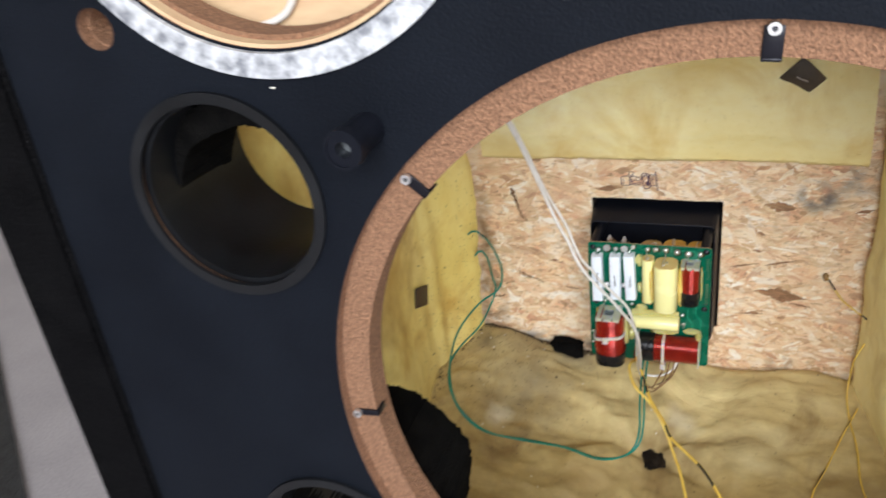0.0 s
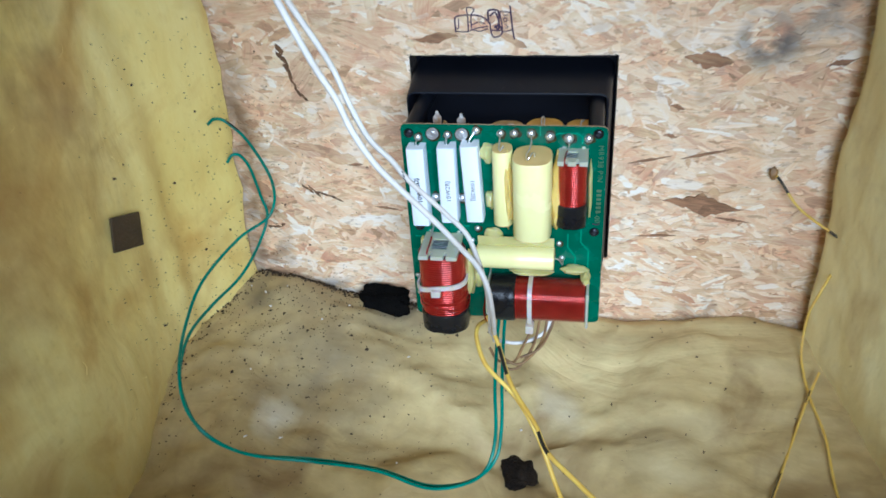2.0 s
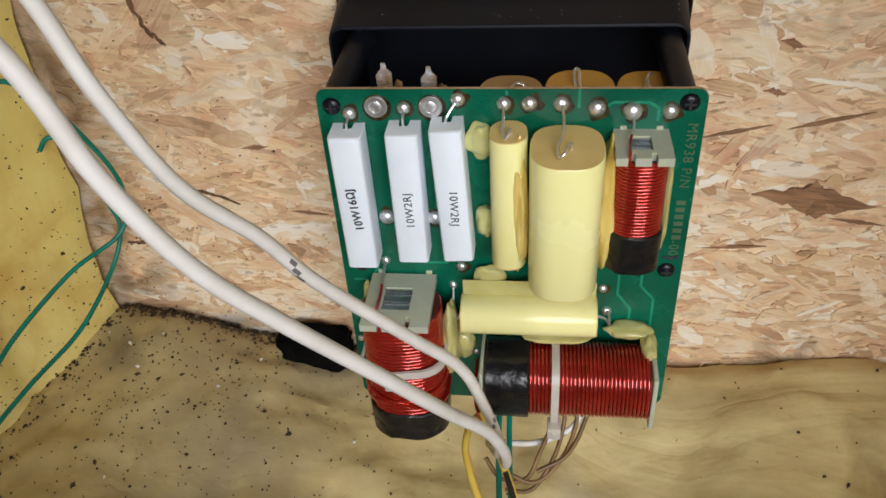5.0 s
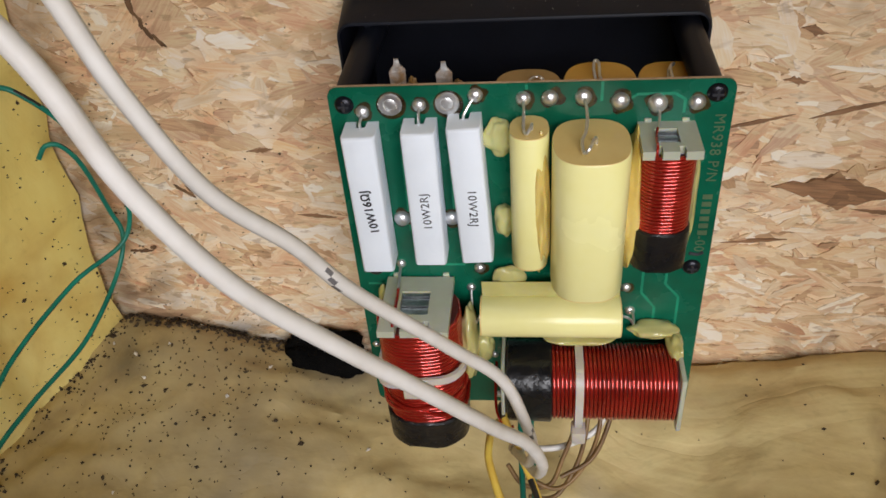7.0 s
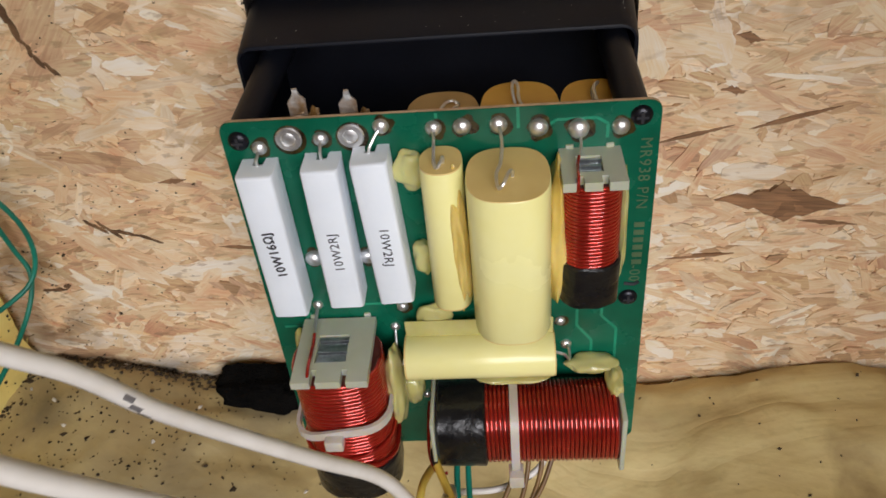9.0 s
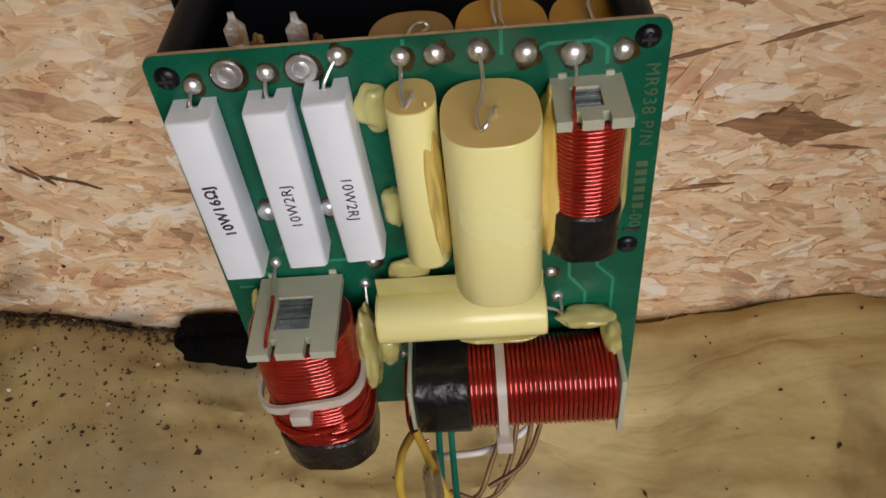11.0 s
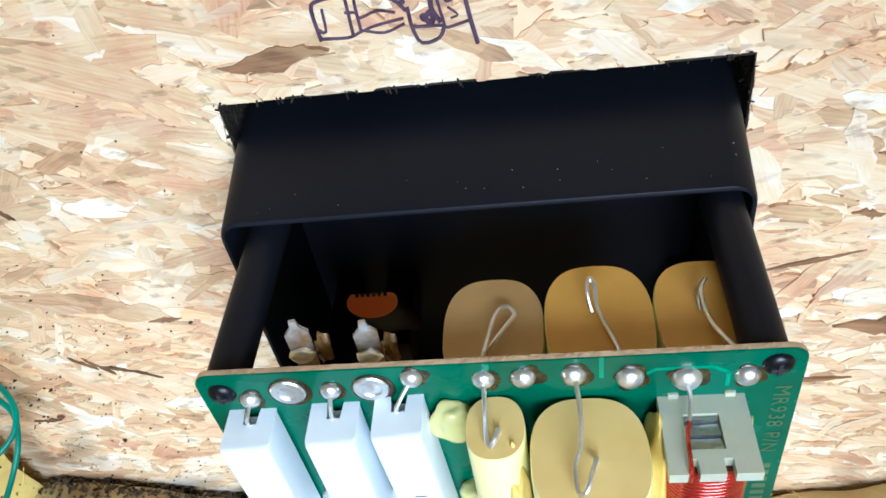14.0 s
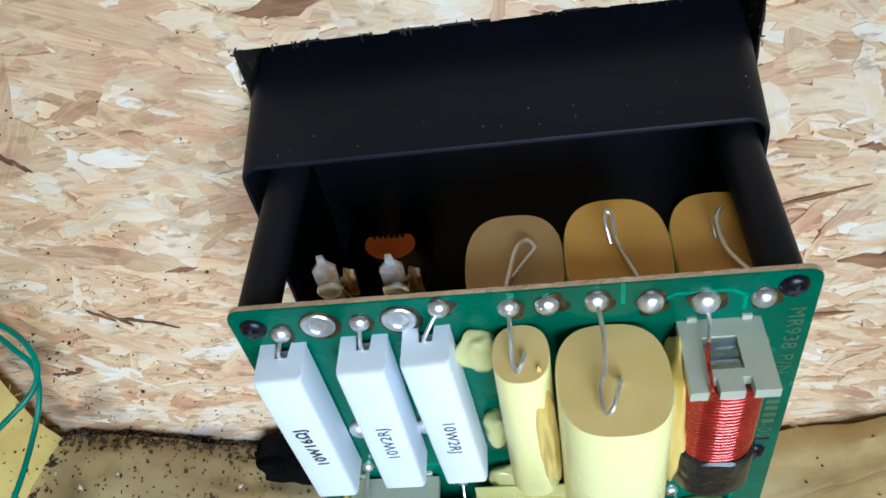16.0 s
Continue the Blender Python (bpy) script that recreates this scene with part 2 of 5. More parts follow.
OSB_TONES = [(0.518, 0.318, 0.164), (0.835, 0.632, 0.41), (0.728, 0.507, 0.298), (0.923, 0.758, 0.552), (0.623, 0.413, 0.224), (0.94, 0.852, 0.701), (0.793, 0.581, 0.369), (0.858, 0.665, 0.441), (0.688, 0.476, 0.275)]
# grey spots; left and bottom edge bands mix brown staining with painted shade
STAINS_AND_SHADE = [(0.160, 0.326, 0.026, 0.022, (0.10, 0.09, 0.085), 0.9), (0.190, 0.345, 0.035, 0.03, (0.25, 0.23, 0.2), 0.7), (0.135, 0.122, 0.017, 0.014, (0.08, 0.075, 0.07), 0.9),
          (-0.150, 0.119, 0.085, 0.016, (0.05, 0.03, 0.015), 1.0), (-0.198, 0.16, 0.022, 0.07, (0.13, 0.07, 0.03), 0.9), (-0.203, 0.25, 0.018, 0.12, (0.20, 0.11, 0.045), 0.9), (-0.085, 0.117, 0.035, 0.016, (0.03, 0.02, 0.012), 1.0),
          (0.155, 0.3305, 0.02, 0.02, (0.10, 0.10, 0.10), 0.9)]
M_OSB = osb_material("wood_strands", OSB_TONES, STAINS_AND_SHADE)
M_OSB_SINGLE = osb_material("wood_strand_large", OSB_TONES, STAINS_AND_SHADE, True)
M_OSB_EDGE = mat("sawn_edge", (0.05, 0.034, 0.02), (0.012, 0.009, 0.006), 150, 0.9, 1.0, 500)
M_STRAND_DARK = osb_material("bark_strand", [(0.25, 0.13, 0.06), (0.32, 0.17, 0.085)])
M_GOUGE = mat("gouge", (0.22, 0.12, 0.055), (0.07, 0.038, 0.02), 130, 0.9)
M_WOOL = wool_material("glass_wool_side", (0.93, 0.80, 0.33), (0.83, 0.66, 0.19), (0.56, 0.32, 0.06), (1, 1, 0.5), folds=0.02, blotches=[(-0.25, -0.20, 0.31, 0.125, (0.42, 0.24, 0.055), 0.85), (-0.235, -0.085, 0.20, 0.03, (0.60, 0.42, 0.13), 0.8), (-0.2, -0.01, 0.13, 0.03, (0.10, 0.075, 0.04), 0.6), (-0.25, -0.13, 0.46, 0.13, (0.30, 0.19, 0.06), 0.8), (-0.25, -0.12, 0.33, 0.035, (0.42, 0.28, 0.10), 0.6)])
M_WOOL_PALE = wool_material("glass_wool_pale", (0.93, 0.85, 0.48), (0.86, 0.73, 0.32), (0.60, 0.45, 0.18), (1, 1, 0.5), folds=0.015)
# dirt and pale patches of the floor batt, darkest towards the left rear corner
FLOOR_BLOTCHES = [(-0.14, -0.06, 0.11, 0.12, (0.25, 0.20, 0.11), 0.75), (-0.20, -0.02, 0.13, 0.025, (0.07, 0.05, 0.03), 0.8), (-0.09, -0.01, 0.115, 0.035, (0.16, 0.13, 0.09), 0.8), (0.02, -0.14, 0.08, 0.06, (0.30, 0.20, 0.08), 0.7), (-0.05, -0.19, 0.08, 0.05, (0.36, 0.24, 0.09), 0.6), (-0.16, -0.13, 0.1, 0.02, (0.80, 0.74, 0.55), 0.7), (0.04, -0.09, 0.1, 0.03, (0.78, 0.72, 0.52), 0.6), (0.12, -0.12, 0.09, 0.05, (0.70, 0.60, 0.32), 0.5)]
M_WOOL_FLOOR = wool_material("glass_wool_floor", (0.66, 0.53, 0.25), (0.42, 0.30, 0.11), (0.20, 0.12, 0.04), (0.7, 1, 1), FLOOR_BLOTCHES, folds=0.09)
M_WOOL_TOP = wool_material("glass_wool_back", (0.94, 0.86, 0.50), (0.84, 0.68, 0.26), (0.70, 0.48, 0.14), (0.5, 1, 1), folds=0.03)
M_FOAM = mat("black_foam", (0.007, 0.0065, 0.006), (0.003, 0.003, 0.003), 90, 0.98, 1.0, 900, spec=0.05)
M_TACK = mat("brown_tape", (0.07, 0.045, 0.022), (0.04, 0.027, 0.015), 60, 0.55, 0.3, 500)
M_BLACK = mat("black_paint", (0.0062, 0.0082, 0.0128), (0.0040, 0.0054, 0.0088), 14, 0.6, 0.2, 700, grain=0.2, spec=0.10)
M_EDGE = mat("textured_black", (0.0035, 0.0035, 0.004), (0.0016, 0.0016, 0.002), 40, 0.7, 0.9, 350, spec=0.06)
M_MDF = mat("raw_mdf", (0.31, 0.165, 0.092), (0.22, 0.112, 0.06), 420, 0.85, 1.0, 700, grain=0.4)
M_WOODY = mat("pale_plywood", (0.68, 0.50, 0.31), (0.56, 0.38, 0.21), 14, 0.6, 0.2, 160, stretch=(0.3, 1, 1))
M_RING = mat("worn_silver_paint", (0.82, 0.84, 0.87), (0.26, 0.27, 0.30), 150, 0.42, 0.2, 400, metal=0.3)
M_PLASTIC = mat("black_plastic", (0.0085, 0.0098, 0.0155), (0.0065, 0.0075, 0.0118), 30, 0.45, 0.02, 900, grain=0.08, spec=0.13)
M_TUBE = mat("black_tube", (0.009, 0.010, 0.012), (0.004, 0.0045, 0.0055), 25, 0.4, 0.1, 500, spec=0.35)
M_PCB = mat("green_solder_mask", (0.003, 0.125, 0.068), (0.002, 0.08, 0.042), 60, 0.26, 0.05, 300, grain=0.06, rvar=0.14)
M_PCB_EDGE = mat("phenolic_edge", (0.48, 0.33, 0.20), (0.38, 0.25, 0.14), 90, 0.8, 0.4, 700)
M_TRACE = mat("trace_under_mask", (0.015, 0.27, 0.15), None, 60, 0.3)
M_SILK = mat("print", (0.085, 0.145, 0.065), None, 60, 0.6)
M_SOLDER = mat("solder", (0.88, 0.88, 0.88), (0.72, 0.71, 0.70), 300, 0.34, 0.05, 800, metal=0.9)
M_FLUX = mat("burnt_flux", (0.06, 0.045, 0.012), (0.02, 0.012, 0.005), 420, 0.25)
M_STEEL = mat("steel_sheet", (0.42, 0.45, 0.46), (0.28, 0.30, 0.31), 200, 0.35, 0.1, 800, metal=0.9)
M_RUSTY = mat("tinned_rusty", (0.60, 0.61, 0.60), (0.34, 0.21, 0.10), 240, 0.4, 0.2, 900, metal=0.6)
M_CERAMIC = mat("white_ceramic", (0.82, 0.87, 0.93), (0.77, 0.82, 0.88), 60, 0.5, 0.04, 500, grain=0.03)
M_CEMENT = mat("cement_fill", (0.62, 0.64, 0.66), None, 200, 0.85, 0.4, 900)
M_INK = mat("black_ink", (0.02, 0.02, 0.025), None, 60, 0.7)
M_FILM = mat("yellow_film", (0.90, 0.86, 0.41), (0.88, 0.82, 0.34), 35, 0.26, 0.03, 200, grain=0.05, rvar=0.06)
M_EPOXY = mat("tan_epoxy", (0.78, 0.59, 0.23), (0.72, 0.52, 0.18), 70, 0.4, 0.02, 300, grain=0.03)
M_EPOXY_ORANGE = mat("orange_epoxy", (0.72, 0.42, 0.08), (0.62, 0.34, 0.05), 70, 0.4, 0.02, 300, grain=0.03)
M_EPOXY_DULL = mat("dull_epoxy", (0.56, 0.38, 0.16), (0.47, 0.30, 0.11), 50, 0.45, 0.02, 300, grain=0.03)
M_COPPER = mat("red_enamelled_copper", (0.50, 0.030, 0.018), (0.36, 0.02, 0.011), 120, 0.16, 0.05, 500, metal=0.6, grain=0.05, coat=0.8)
# dark red on the core tubes paints the shade between turns of wire
M_ENAMEL_SHADE = mat("enamel_shadow", (0.10, 0.008, 0.005), (0.05, 0.005, 0.004), 120, 0.5)
M_BOBBIN = mat("natural_nylon", (0.60, 0.62, 0.50), (0.52, 0.54, 0.40), 60, 0.35, 0.02, 300, grain=0.03)
M_TIE = mat("translucent_nylon", (0.78, 0.74, 0.67), (0.68, 0.62, 0.54), 90, 0.4)
M_TAPE = mat("black_tape", (0.010, 0.010, 0.011), (0.006, 0.006, 0.007), 90, 0.28, 0.3, 260, grain=0.05)
M_GLUE = mat("hot_glue", (0.70, 0.67, 0.30), (0.58, 0.52, 0.19), 70, 0.12, 0.05, 120, grain=0.03)
M_AMBER = mat("amber_glue", (0.76, 0.60, 0.20), (0.66, 0.48, 0.12), 90, 0.22, 0.1, 160, grain=0.05)
for m_ in (M_GLUE, M_AMBER, M_BOBBIN, M_TIE):
    m_.node_tree.nodes["Principled BSDF"].inputs["Subsurface Weight"].default_value = 0.55
    m_.node_tree.nodes["Principled BSDF"].inputs["Subsurface Radius"].default_value = (0.004, 0.003, 0.0012)
for m_, k_ in ((M_GLUE, 0.22), (M_TIE, 0.3), (M_BOBBIN, 0.2)):
    m_.node_tree.nodes["Principled BSDF"].inputs["Transmission Weight"].default_value = k_
M_SCREW = mat("black_screw", (0.012, 0.012, 0.018), None, 90, 0.3, metal=0.5)
M_RED_DARK = mat("dark_red_plastic", (0.016, 0.004, 0.003), (0.01, 0.003, 0.002), 60, 0.6, spec=0.15)
M_ORANGE = mat("orange_label", (1.0, 0.24, 0.05), (1.0, 0.21, 0.04), 60, 0.55)
M_SCRAP = mat("brown_foam", (0.035, 0.026, 0.018), (0.012, 0.009, 0.007), 120, 0.95, 1.0, 700, spec=0.1)
M_WHITE_WIRE = mat("white_pvc", (0.76, 0.73, 0.68), (0.64, 0.60, 0.54), 60, 0.42)
M_GREY_WIRE = mat("grey_pvc", (0.16, 0.15, 0.15), None, 60, 0.45)
M_GREEN_WIRE = mat("green_pvc", (0.004, 0.23, 0.16), (0.003, 0.15, 0.105), 60, 0.38)
M_YELLOW_WIRE = mat("yellow_pvc", (0.78, 0.56, 0.10), (0.66, 0.42, 0.06), 60, 0.42)
M_BROWN_WIRE = mat("brown_lead", (0.30, 0.17, 0.05), (0.13, 0.07, 0.025), 90, 0.45)
M_BLACK_WIRE = mat("black_pvc", (0.02, 0.018, 0.015), None, 60, 0.45)
M_CRUMB = mat("dark_crumbs", (0.09, 0.06, 0.03), (0.03, 0.02, 0.012), 300, 0.9)
M_PALE = mat("pale_chips", (0.8, 0.76, 0.68), None, 90, 0.7)
M_MARKER = mat("purple_marker", (0.045, 0.022, 0.05), (0.11, 0.06, 0.10), 260, 0.7)
M_CARPET = mat("grey_floor", (0.36, 0.335, 0.345), (0.30, 0.28, 0.29), 8, 0.75, 0.3, 300)
M_DARK_SHEET = mat("dark_sheet", (0.03, 0.03, 0.03), (0.012, 0.012, 0.012), 60, 0.9, 1.0, 260, grain=0.4)
M_WALL = mat("wall_paint", (0.74, 0.71, 0.66), (0.70, 0.67, 0.62), 4, 0.85, 0.1, 150, grain=0.05)

# ---- builders ----
def part(name, bm, material, parent=None, label="", smooth=True, base=None):
    """One mesh in drawing units: under its parent, or a thing of its own that stands at base."""
    me = bpy.data.meshes.new(name)
    top = parent
    while top is not None and top.parent is not None:
        top = top.parent
    zero = top.location.copy() if top else Vector(base) * U
    bmesh.ops.recalc_face_normals(bm, faces=bm.faces[:])
    bm.transform(Matrix.Translation(-zero) @ Matrix.Scale(U, 4))
    bm.to_mesh(me)
    bm.free()
    for m in (material if isinstance(material, (list, tuple)) else [material]):
        me.materials.append(m)
    if smooth:
        me.shade_smooth()
        me.set_sharp_from_angle(angle=radians(38))
    ob = new(name, me)
    if parent:
        ob.parent = parent
    else:
        ob.location = zero
    if label:
        ob["label"] = label
    return ob


def thing(name, base, label, category, group="", kind=""):
    ob = new(name)
    ob.location = Vector(base) * U
    ob.empty_display_size = 0.02
    return tagged(ob, label, category, group, kind)


def box(bm, x0, x1, y0, y1, z0, z1, bevel=0.0, seg=2):
    r = bmesh.ops.create_cube(bm, size=1, matrix=Matrix.Translation(((x0 + x1) / 2, (y0 + y1) / 2, (z0 + z1) / 2)) @ Matrix.Diagonal((x1 - x0, y1 - y0, z1 - z0, 1)))
    if bevel:
        es = list({e for v in r["verts"] for e in v.link_edges})
        bmesh.ops.bevel(bm, geom=es, offset=bevel, segments=seg, affect="EDGES", profile=0.5)
    return bm


def rounded(a, b, r, n=6):
    """A rounded rectangle's outline, half sizes a and b."""
    out = []
    for cx, cy, s in ((a - r, b - r, 0), (-a + r, b - r, 90), (-a + r, -b + r, 180), (a - r, -b + r, 270)):
        for i in range(n + 1):
            w = radians(s + 90 * i / n)
            out.append((cx + r * math.cos(w), cy + r * math.sin(w)))
    return out


AXES = {"z": lambda p, q, w: (p, q, w), "x": lambda p, q, w: (w, p, q), "y": lambda p, q, w: (p, w, q)}


def prism(bm, outline, axis, levels, centre=(0, 0)):
    """An outline swept along an axis; levels: (place, growth) rows, so that ends can be rounded."""
    f, loops = AXES[axis], []
    for w, g in levels:
        ring = []
        for p, q in outline:
            d = math.hypot(p, q) or 1
            ring.append(bm.verts.new(f(centre[0] + p + g * p / d, centre[1] + q + g * q / d, w)))
        loops.append(ring)
    n = len(outline)
    for a, b in zip(loops, loops[1:]):
        for i in range(n):
            bm.faces.new((a[i], a[(i + 1) % n], b[(i + 1) % n], b[i]))
    bm.faces.new(loops[0])
    bm.faces.new(loops[-1])
    return bm


def smooth_line(pts, n=8):
    p = [Vector(q) for q in pts]
    p = [p[0] * 2 - p[1]] + p + [p[-1] * 2 - p[-2]]
    out = []
    for a, b, c, d in zip(p, p[1:], p[2:], p[3:]):
        for i in range(n):
            t = i / n
            out.append(0.5 * (2 * b + (c - a) * t + (2 * a - 5 * b + 4 * c - d) * t * t + (3 * b - a - 3 * c + d) * t ** 3))
    return out + [p[-2]]


def tube(bm, pts, r, seg=8, n=8, line=None, mark=None):
    """A round wire along points. mark(i, count) gives a face's material."""
    line = line or smooth_line(pts, n)
    side, rings = Vector((0.3, 0.5, 0.8)), []
    for i, q in enumerate(line):
        d = (line[min(i + 1, len(line) - 1)] - line[max(i - 1, 0)]).normalized()
        side = (side - d * side.dot(d)).normalized()
        up = d.cross(side)
        rings.append([bm.verts.new(q + r * (math.cos(w) * side + math.sin(w) * up)) for w in (2 * math.pi * k / seg for k in range(seg))])
    for j, (a, b) in enumerate(zip(rings, rings[1:])):
        for i in range(seg):
            f = bm.faces.new((a[i], a[(i + 1) % seg], b[(i + 1) % seg], b[i]))
            if mark:
                f.material_index = mark(j, i)
    bm.faces.new(rings[0])
    bm.faces.new(rings[-1])
    return bm


def dome(bm, x, z, r, h, y=-0.079, n=14, rings=4):
    """A bead on the board's face."""
    last = None
    for k in range(rings + 1):
        w = k / rings * math.pi / 2
        rr, yy = r * math.cos(w), y - h * math.sin(w)
        if k == rings:
            t = bm.verts.new((x, yy, z))
            for i in range(n):
                bm.faces.new((last[i], last[(i + 1) % n], t))
        else:
            ring = [bm.verts.new((x + rr * math.cos(2 * math.pi * i / n), yy, z + rr * math.sin(2 * math.pi * i / n))) for i in range(n)]
            if last:
                for i in range(n):
                    bm.faces.new((last[i], last[(i + 1) % n], ring[(i + 1) % n], ring[i]))
            last = ring
    return bm


def lump(bm, c, s, seed, rough=0.25, sub=3):
    """A soft uneven blob."""
    r = bmesh.ops.create_icosphere(bm, subdivisions=sub, radius=1)
    for v in r["verts"]:
        k = 1 + rough * noise.noise(v.co * 1.7 + Vector((seed * 7.3, seed, 0)))
        v.co = Vector((c[0] + v.co.x * s[0] * k, c[1] + v.co.y * s[1] * k, c[2] + v.co.z * s[2] * k))
    return bm


def ring_plate(bm, cx, cz, r0, r1, y0, y1, n=72):
    """A flat ring with thickness, facing y."""
    loops = []
    for r, y in ((r0, y0), (r1, y0), (r1, y1), (r0, y1)):
        loops.append([bm.verts.new((cx + r * math.cos(2 * math.pi * i / n), y, cz + r * math.sin(2 * math.pi * i / n))) for i in range(n)])
    for a, b in zip(loops, loops[1:] + loops[:1]):
        for i in range(n):
            bm.faces.new((a[i], a[(i + 1) % n], b[(i + 1) % n], b[i]))
    return bm


def plate(bm, outline, holes, y0, y1):
    """A board facing y with round holes (x, z, r) or holes of a given outline."""
    loops = [outline] + [h for h in holes if len(h) > 3] + [[(x + r * math.cos(2 * math.pi * i / 96), z + r * math.sin(2 * math.pi * i / 96)) for i in range(96)] for x, z, r in [h for h in holes if len(h) == 3]]
    edges = []
    for lp in loops:
        vs = [bm.verts.new((p, y0, q)) for p, q in lp]
        edges += [bm.edges.new((vs[i], vs[(i + 1) % len(vs)])) for i in range(len(vs))]
    fill = bmesh.ops.triangle_fill(bm, use_beauty=True, use_dissolve=False, edges=edges)
    faces = [g for g in fill["geom"] if isinstance(g, bmesh.types.BMFace)]
    ex = bmesh.ops.extrude_face_region(bm, geom=faces, use_keep_orig=True)
    bmesh.ops.translate(bm, verts=[g for g in ex["geom"] if isinstance(g, bmesh.types.BMVert)], vec=(0, y1 - y0, 0))
    return bm


def lettering(name, text, size, at, turn, material, parent, label="", bold=0.0):
    """Printed words as a thin mesh; turn: the matrix that lays the text's plane."""
    cu = bpy.data.curves.new(name, "FONT")
    cu.body, cu.size, cu.extrude, cu.align_x, cu.align_y = text, size, 0.00003, "CENTER", "CENTER"
    cu.offset, cu.space_character = bold, 1.12
    tmp = bpy.data.objects.new("tmp", cu)
    scene.collection.objects.link(tmp)
    me = bpy.data.meshes.new_from_object(tmp.evaluated_get(bpy.context.evaluated_depsgraph_get()))
    bpy.data.objects.remove(tmp)
    bm = bmesh.new()
    bm.from_mesh(me)
    bpy.data.meshes.remove(me)
    bm.transform(Matrix.Translation(at) @ turn)
    return part(name, bm, material, parent, label, smooth=False)


# text that faces the opening, running up or down the board
FACE = Matrix(((1, 0, 0, 0), (0, 0, -1, 0), (0, 1, 0, 0), (0, 0, 0, 1)))


def spun(deg):
    return FACE @ Matrix.Rotation(radians(deg), 4, "Z")


# ---- the room ----
def slab(name, dims, material, label, category):
    ob = part(name, box(bmesh.new(), *[d / U for d in dims]), material, base=(0, 0, 0), smooth=False)
    return tagged(ob, label, category, kind="structure")


slab("floor", (-2.2, 2.4, -2.5, 1.6, -0.1, 0.0), M_CARPET, "plain light grey floor of the room", "floor")
slab("ceiling", (-2.2, 2.4, -2.5, 1.6, 2.5, 2.6), M_WALL, "plain pale painted ceiling of the room", "ceiling")
slab("wall_west", (-2.3, -2.2, -2.5, 1.6, 0, 2.5), M_WALL, "plain pale painted room wall", "wall")
slab("wall_east", (2.4, 2.5, -2.5, 1.6, 0, 2.5), M_WALL, "plain pale painted room wall", "wall")
slab("wall_north", (-2.2, 2.4, 1.6, 1.7, 0, 2.5), M_WALL, "plain pale painted room wall behind the cabinet", "wall")
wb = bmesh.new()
for d in ((-2.2, ASSUMED_WINDOW[0], 0, 2.5), (ASSUMED_WINDOW[1], 2.4, 0, 2.5), (ASSUMED_WINDOW[0], ASSUMED_WINDOW[1], 0, ASSUMED_WINDOW[2]), (ASSUMED_WINDOW[0], ASSUMED_WINDOW[1], ASSUMED_WINDOW[3], 2.5)):
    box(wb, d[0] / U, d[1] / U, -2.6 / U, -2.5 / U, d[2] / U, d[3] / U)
tagged(part("wall_south", wb, M_WALL, base=(0, 0, 0), smooth=False), "pale painted room wall with an assumed window opening, out of view", "wall", kind="structure")

# ---- the loudspeaker cabinet ----
FRONT, LEDGE, BACK = -0.472, -0.464, -0.445      # baffle: face, driver ledge, rear
WX, WZ, WR, WI = 0.0885, 0.394, 0.2265, 0.209    # woofer opening
P1, P2, PR = (-0.1853, 0.530), (-0.164, 0.260), 0.0590
RX, RZ, RR = -0.1341, 0.7309, 0.1315             # ring of the upper driver
cab = thing("loudspeaker_cabinet", (0.01, -0.22, 0.0), "black loudspeaker cabinet, its drivers removed, standing on the floor", "loudspeaker")
rect = [(-0.316, 0.02), (0.336, 0.02), (0.336, 0.94), (-0.316, 0.94)]
bm = plate(bmesh.new(), rect, [(WX, WZ, WR), (*P1, PR), (*P2, PR), (RX, RZ, 0.117), (-0.243, 0.627, 0.0115)], FRONT, LEDGE)
for f in bm.faces:
    if abs(f.calc_center_median().y - FRONT) < 1e-4:
        f.material_index = 0
    else:
        f.material_index = 1
part("baffle", bm, [M_BLACK, M_MDF], cab, "black painted front baffle with round openings", smooth=False)
bm = plate(bmesh.new(), [(-0.312, 0.03), (0.332, 0.03), (0.332, 0.93), (-0.312, 0.93)], [(WX, WZ, WI), (*P1, PR - 0.003), (*P2, PR - 0.003), (RX, RZ, 0.112), (-0.243, 0.627, 0.0105)], LEDGE + 0.0002, BACK)
part("baffle_core", bm, M_MDF, cab, "raw brown fibreboard ledge round the woofer opening", smooth=False)
for sx, x0, x1, b0, b1 in ((-1, -0.372, -0.3165, -0.335, -0.285), (1, 0.3365, 0.382, 0.305, 0.345)):
    bm = bmesh.new()
    prism(bm, [(x0, -0.476), (x1, -0.476), (b1, 0.022), (b0, 0.022)], "z", [(0.0, 0), (0.96, 0)])
    bmesh.ops.bevel(bm, geom=[e for e in bm.edges if abs(e.verts[0].co.z - e.verts[1].co.z) > 0.5], offset=0.004, segments=3, affect="EDGES")
    part("side_panel", bm, M_EDGE, cab, "rough textured black side panel")
part("bottom_panel", box(bmesh.new(), -0.30, 0.32, -0.444, -0.0005, 0.004, 0.022), M_WOODY, cab, smooth=False)
part("top_panel", box(bmesh.new(), -0.335, 0.355, -0.47, 0.018, 0.9405, 0.96), M_EDGE, cab, smooth=False)
HX0, HX1, HZ0, HZ1 = -0.071, 0.067, 0.163, 0.319
bm = plate(bmesh.new(), [(-0.285, 0.0), (0.305, 0.0), (0.305, 0.94), (-0.285, 0.94)], [[(HX0, HZ0), (HX1, HZ0), (HX1, HZ1), (HX0, HZ1)]], 0.0006, 0.0195)
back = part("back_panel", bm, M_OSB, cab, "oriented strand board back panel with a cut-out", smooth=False)

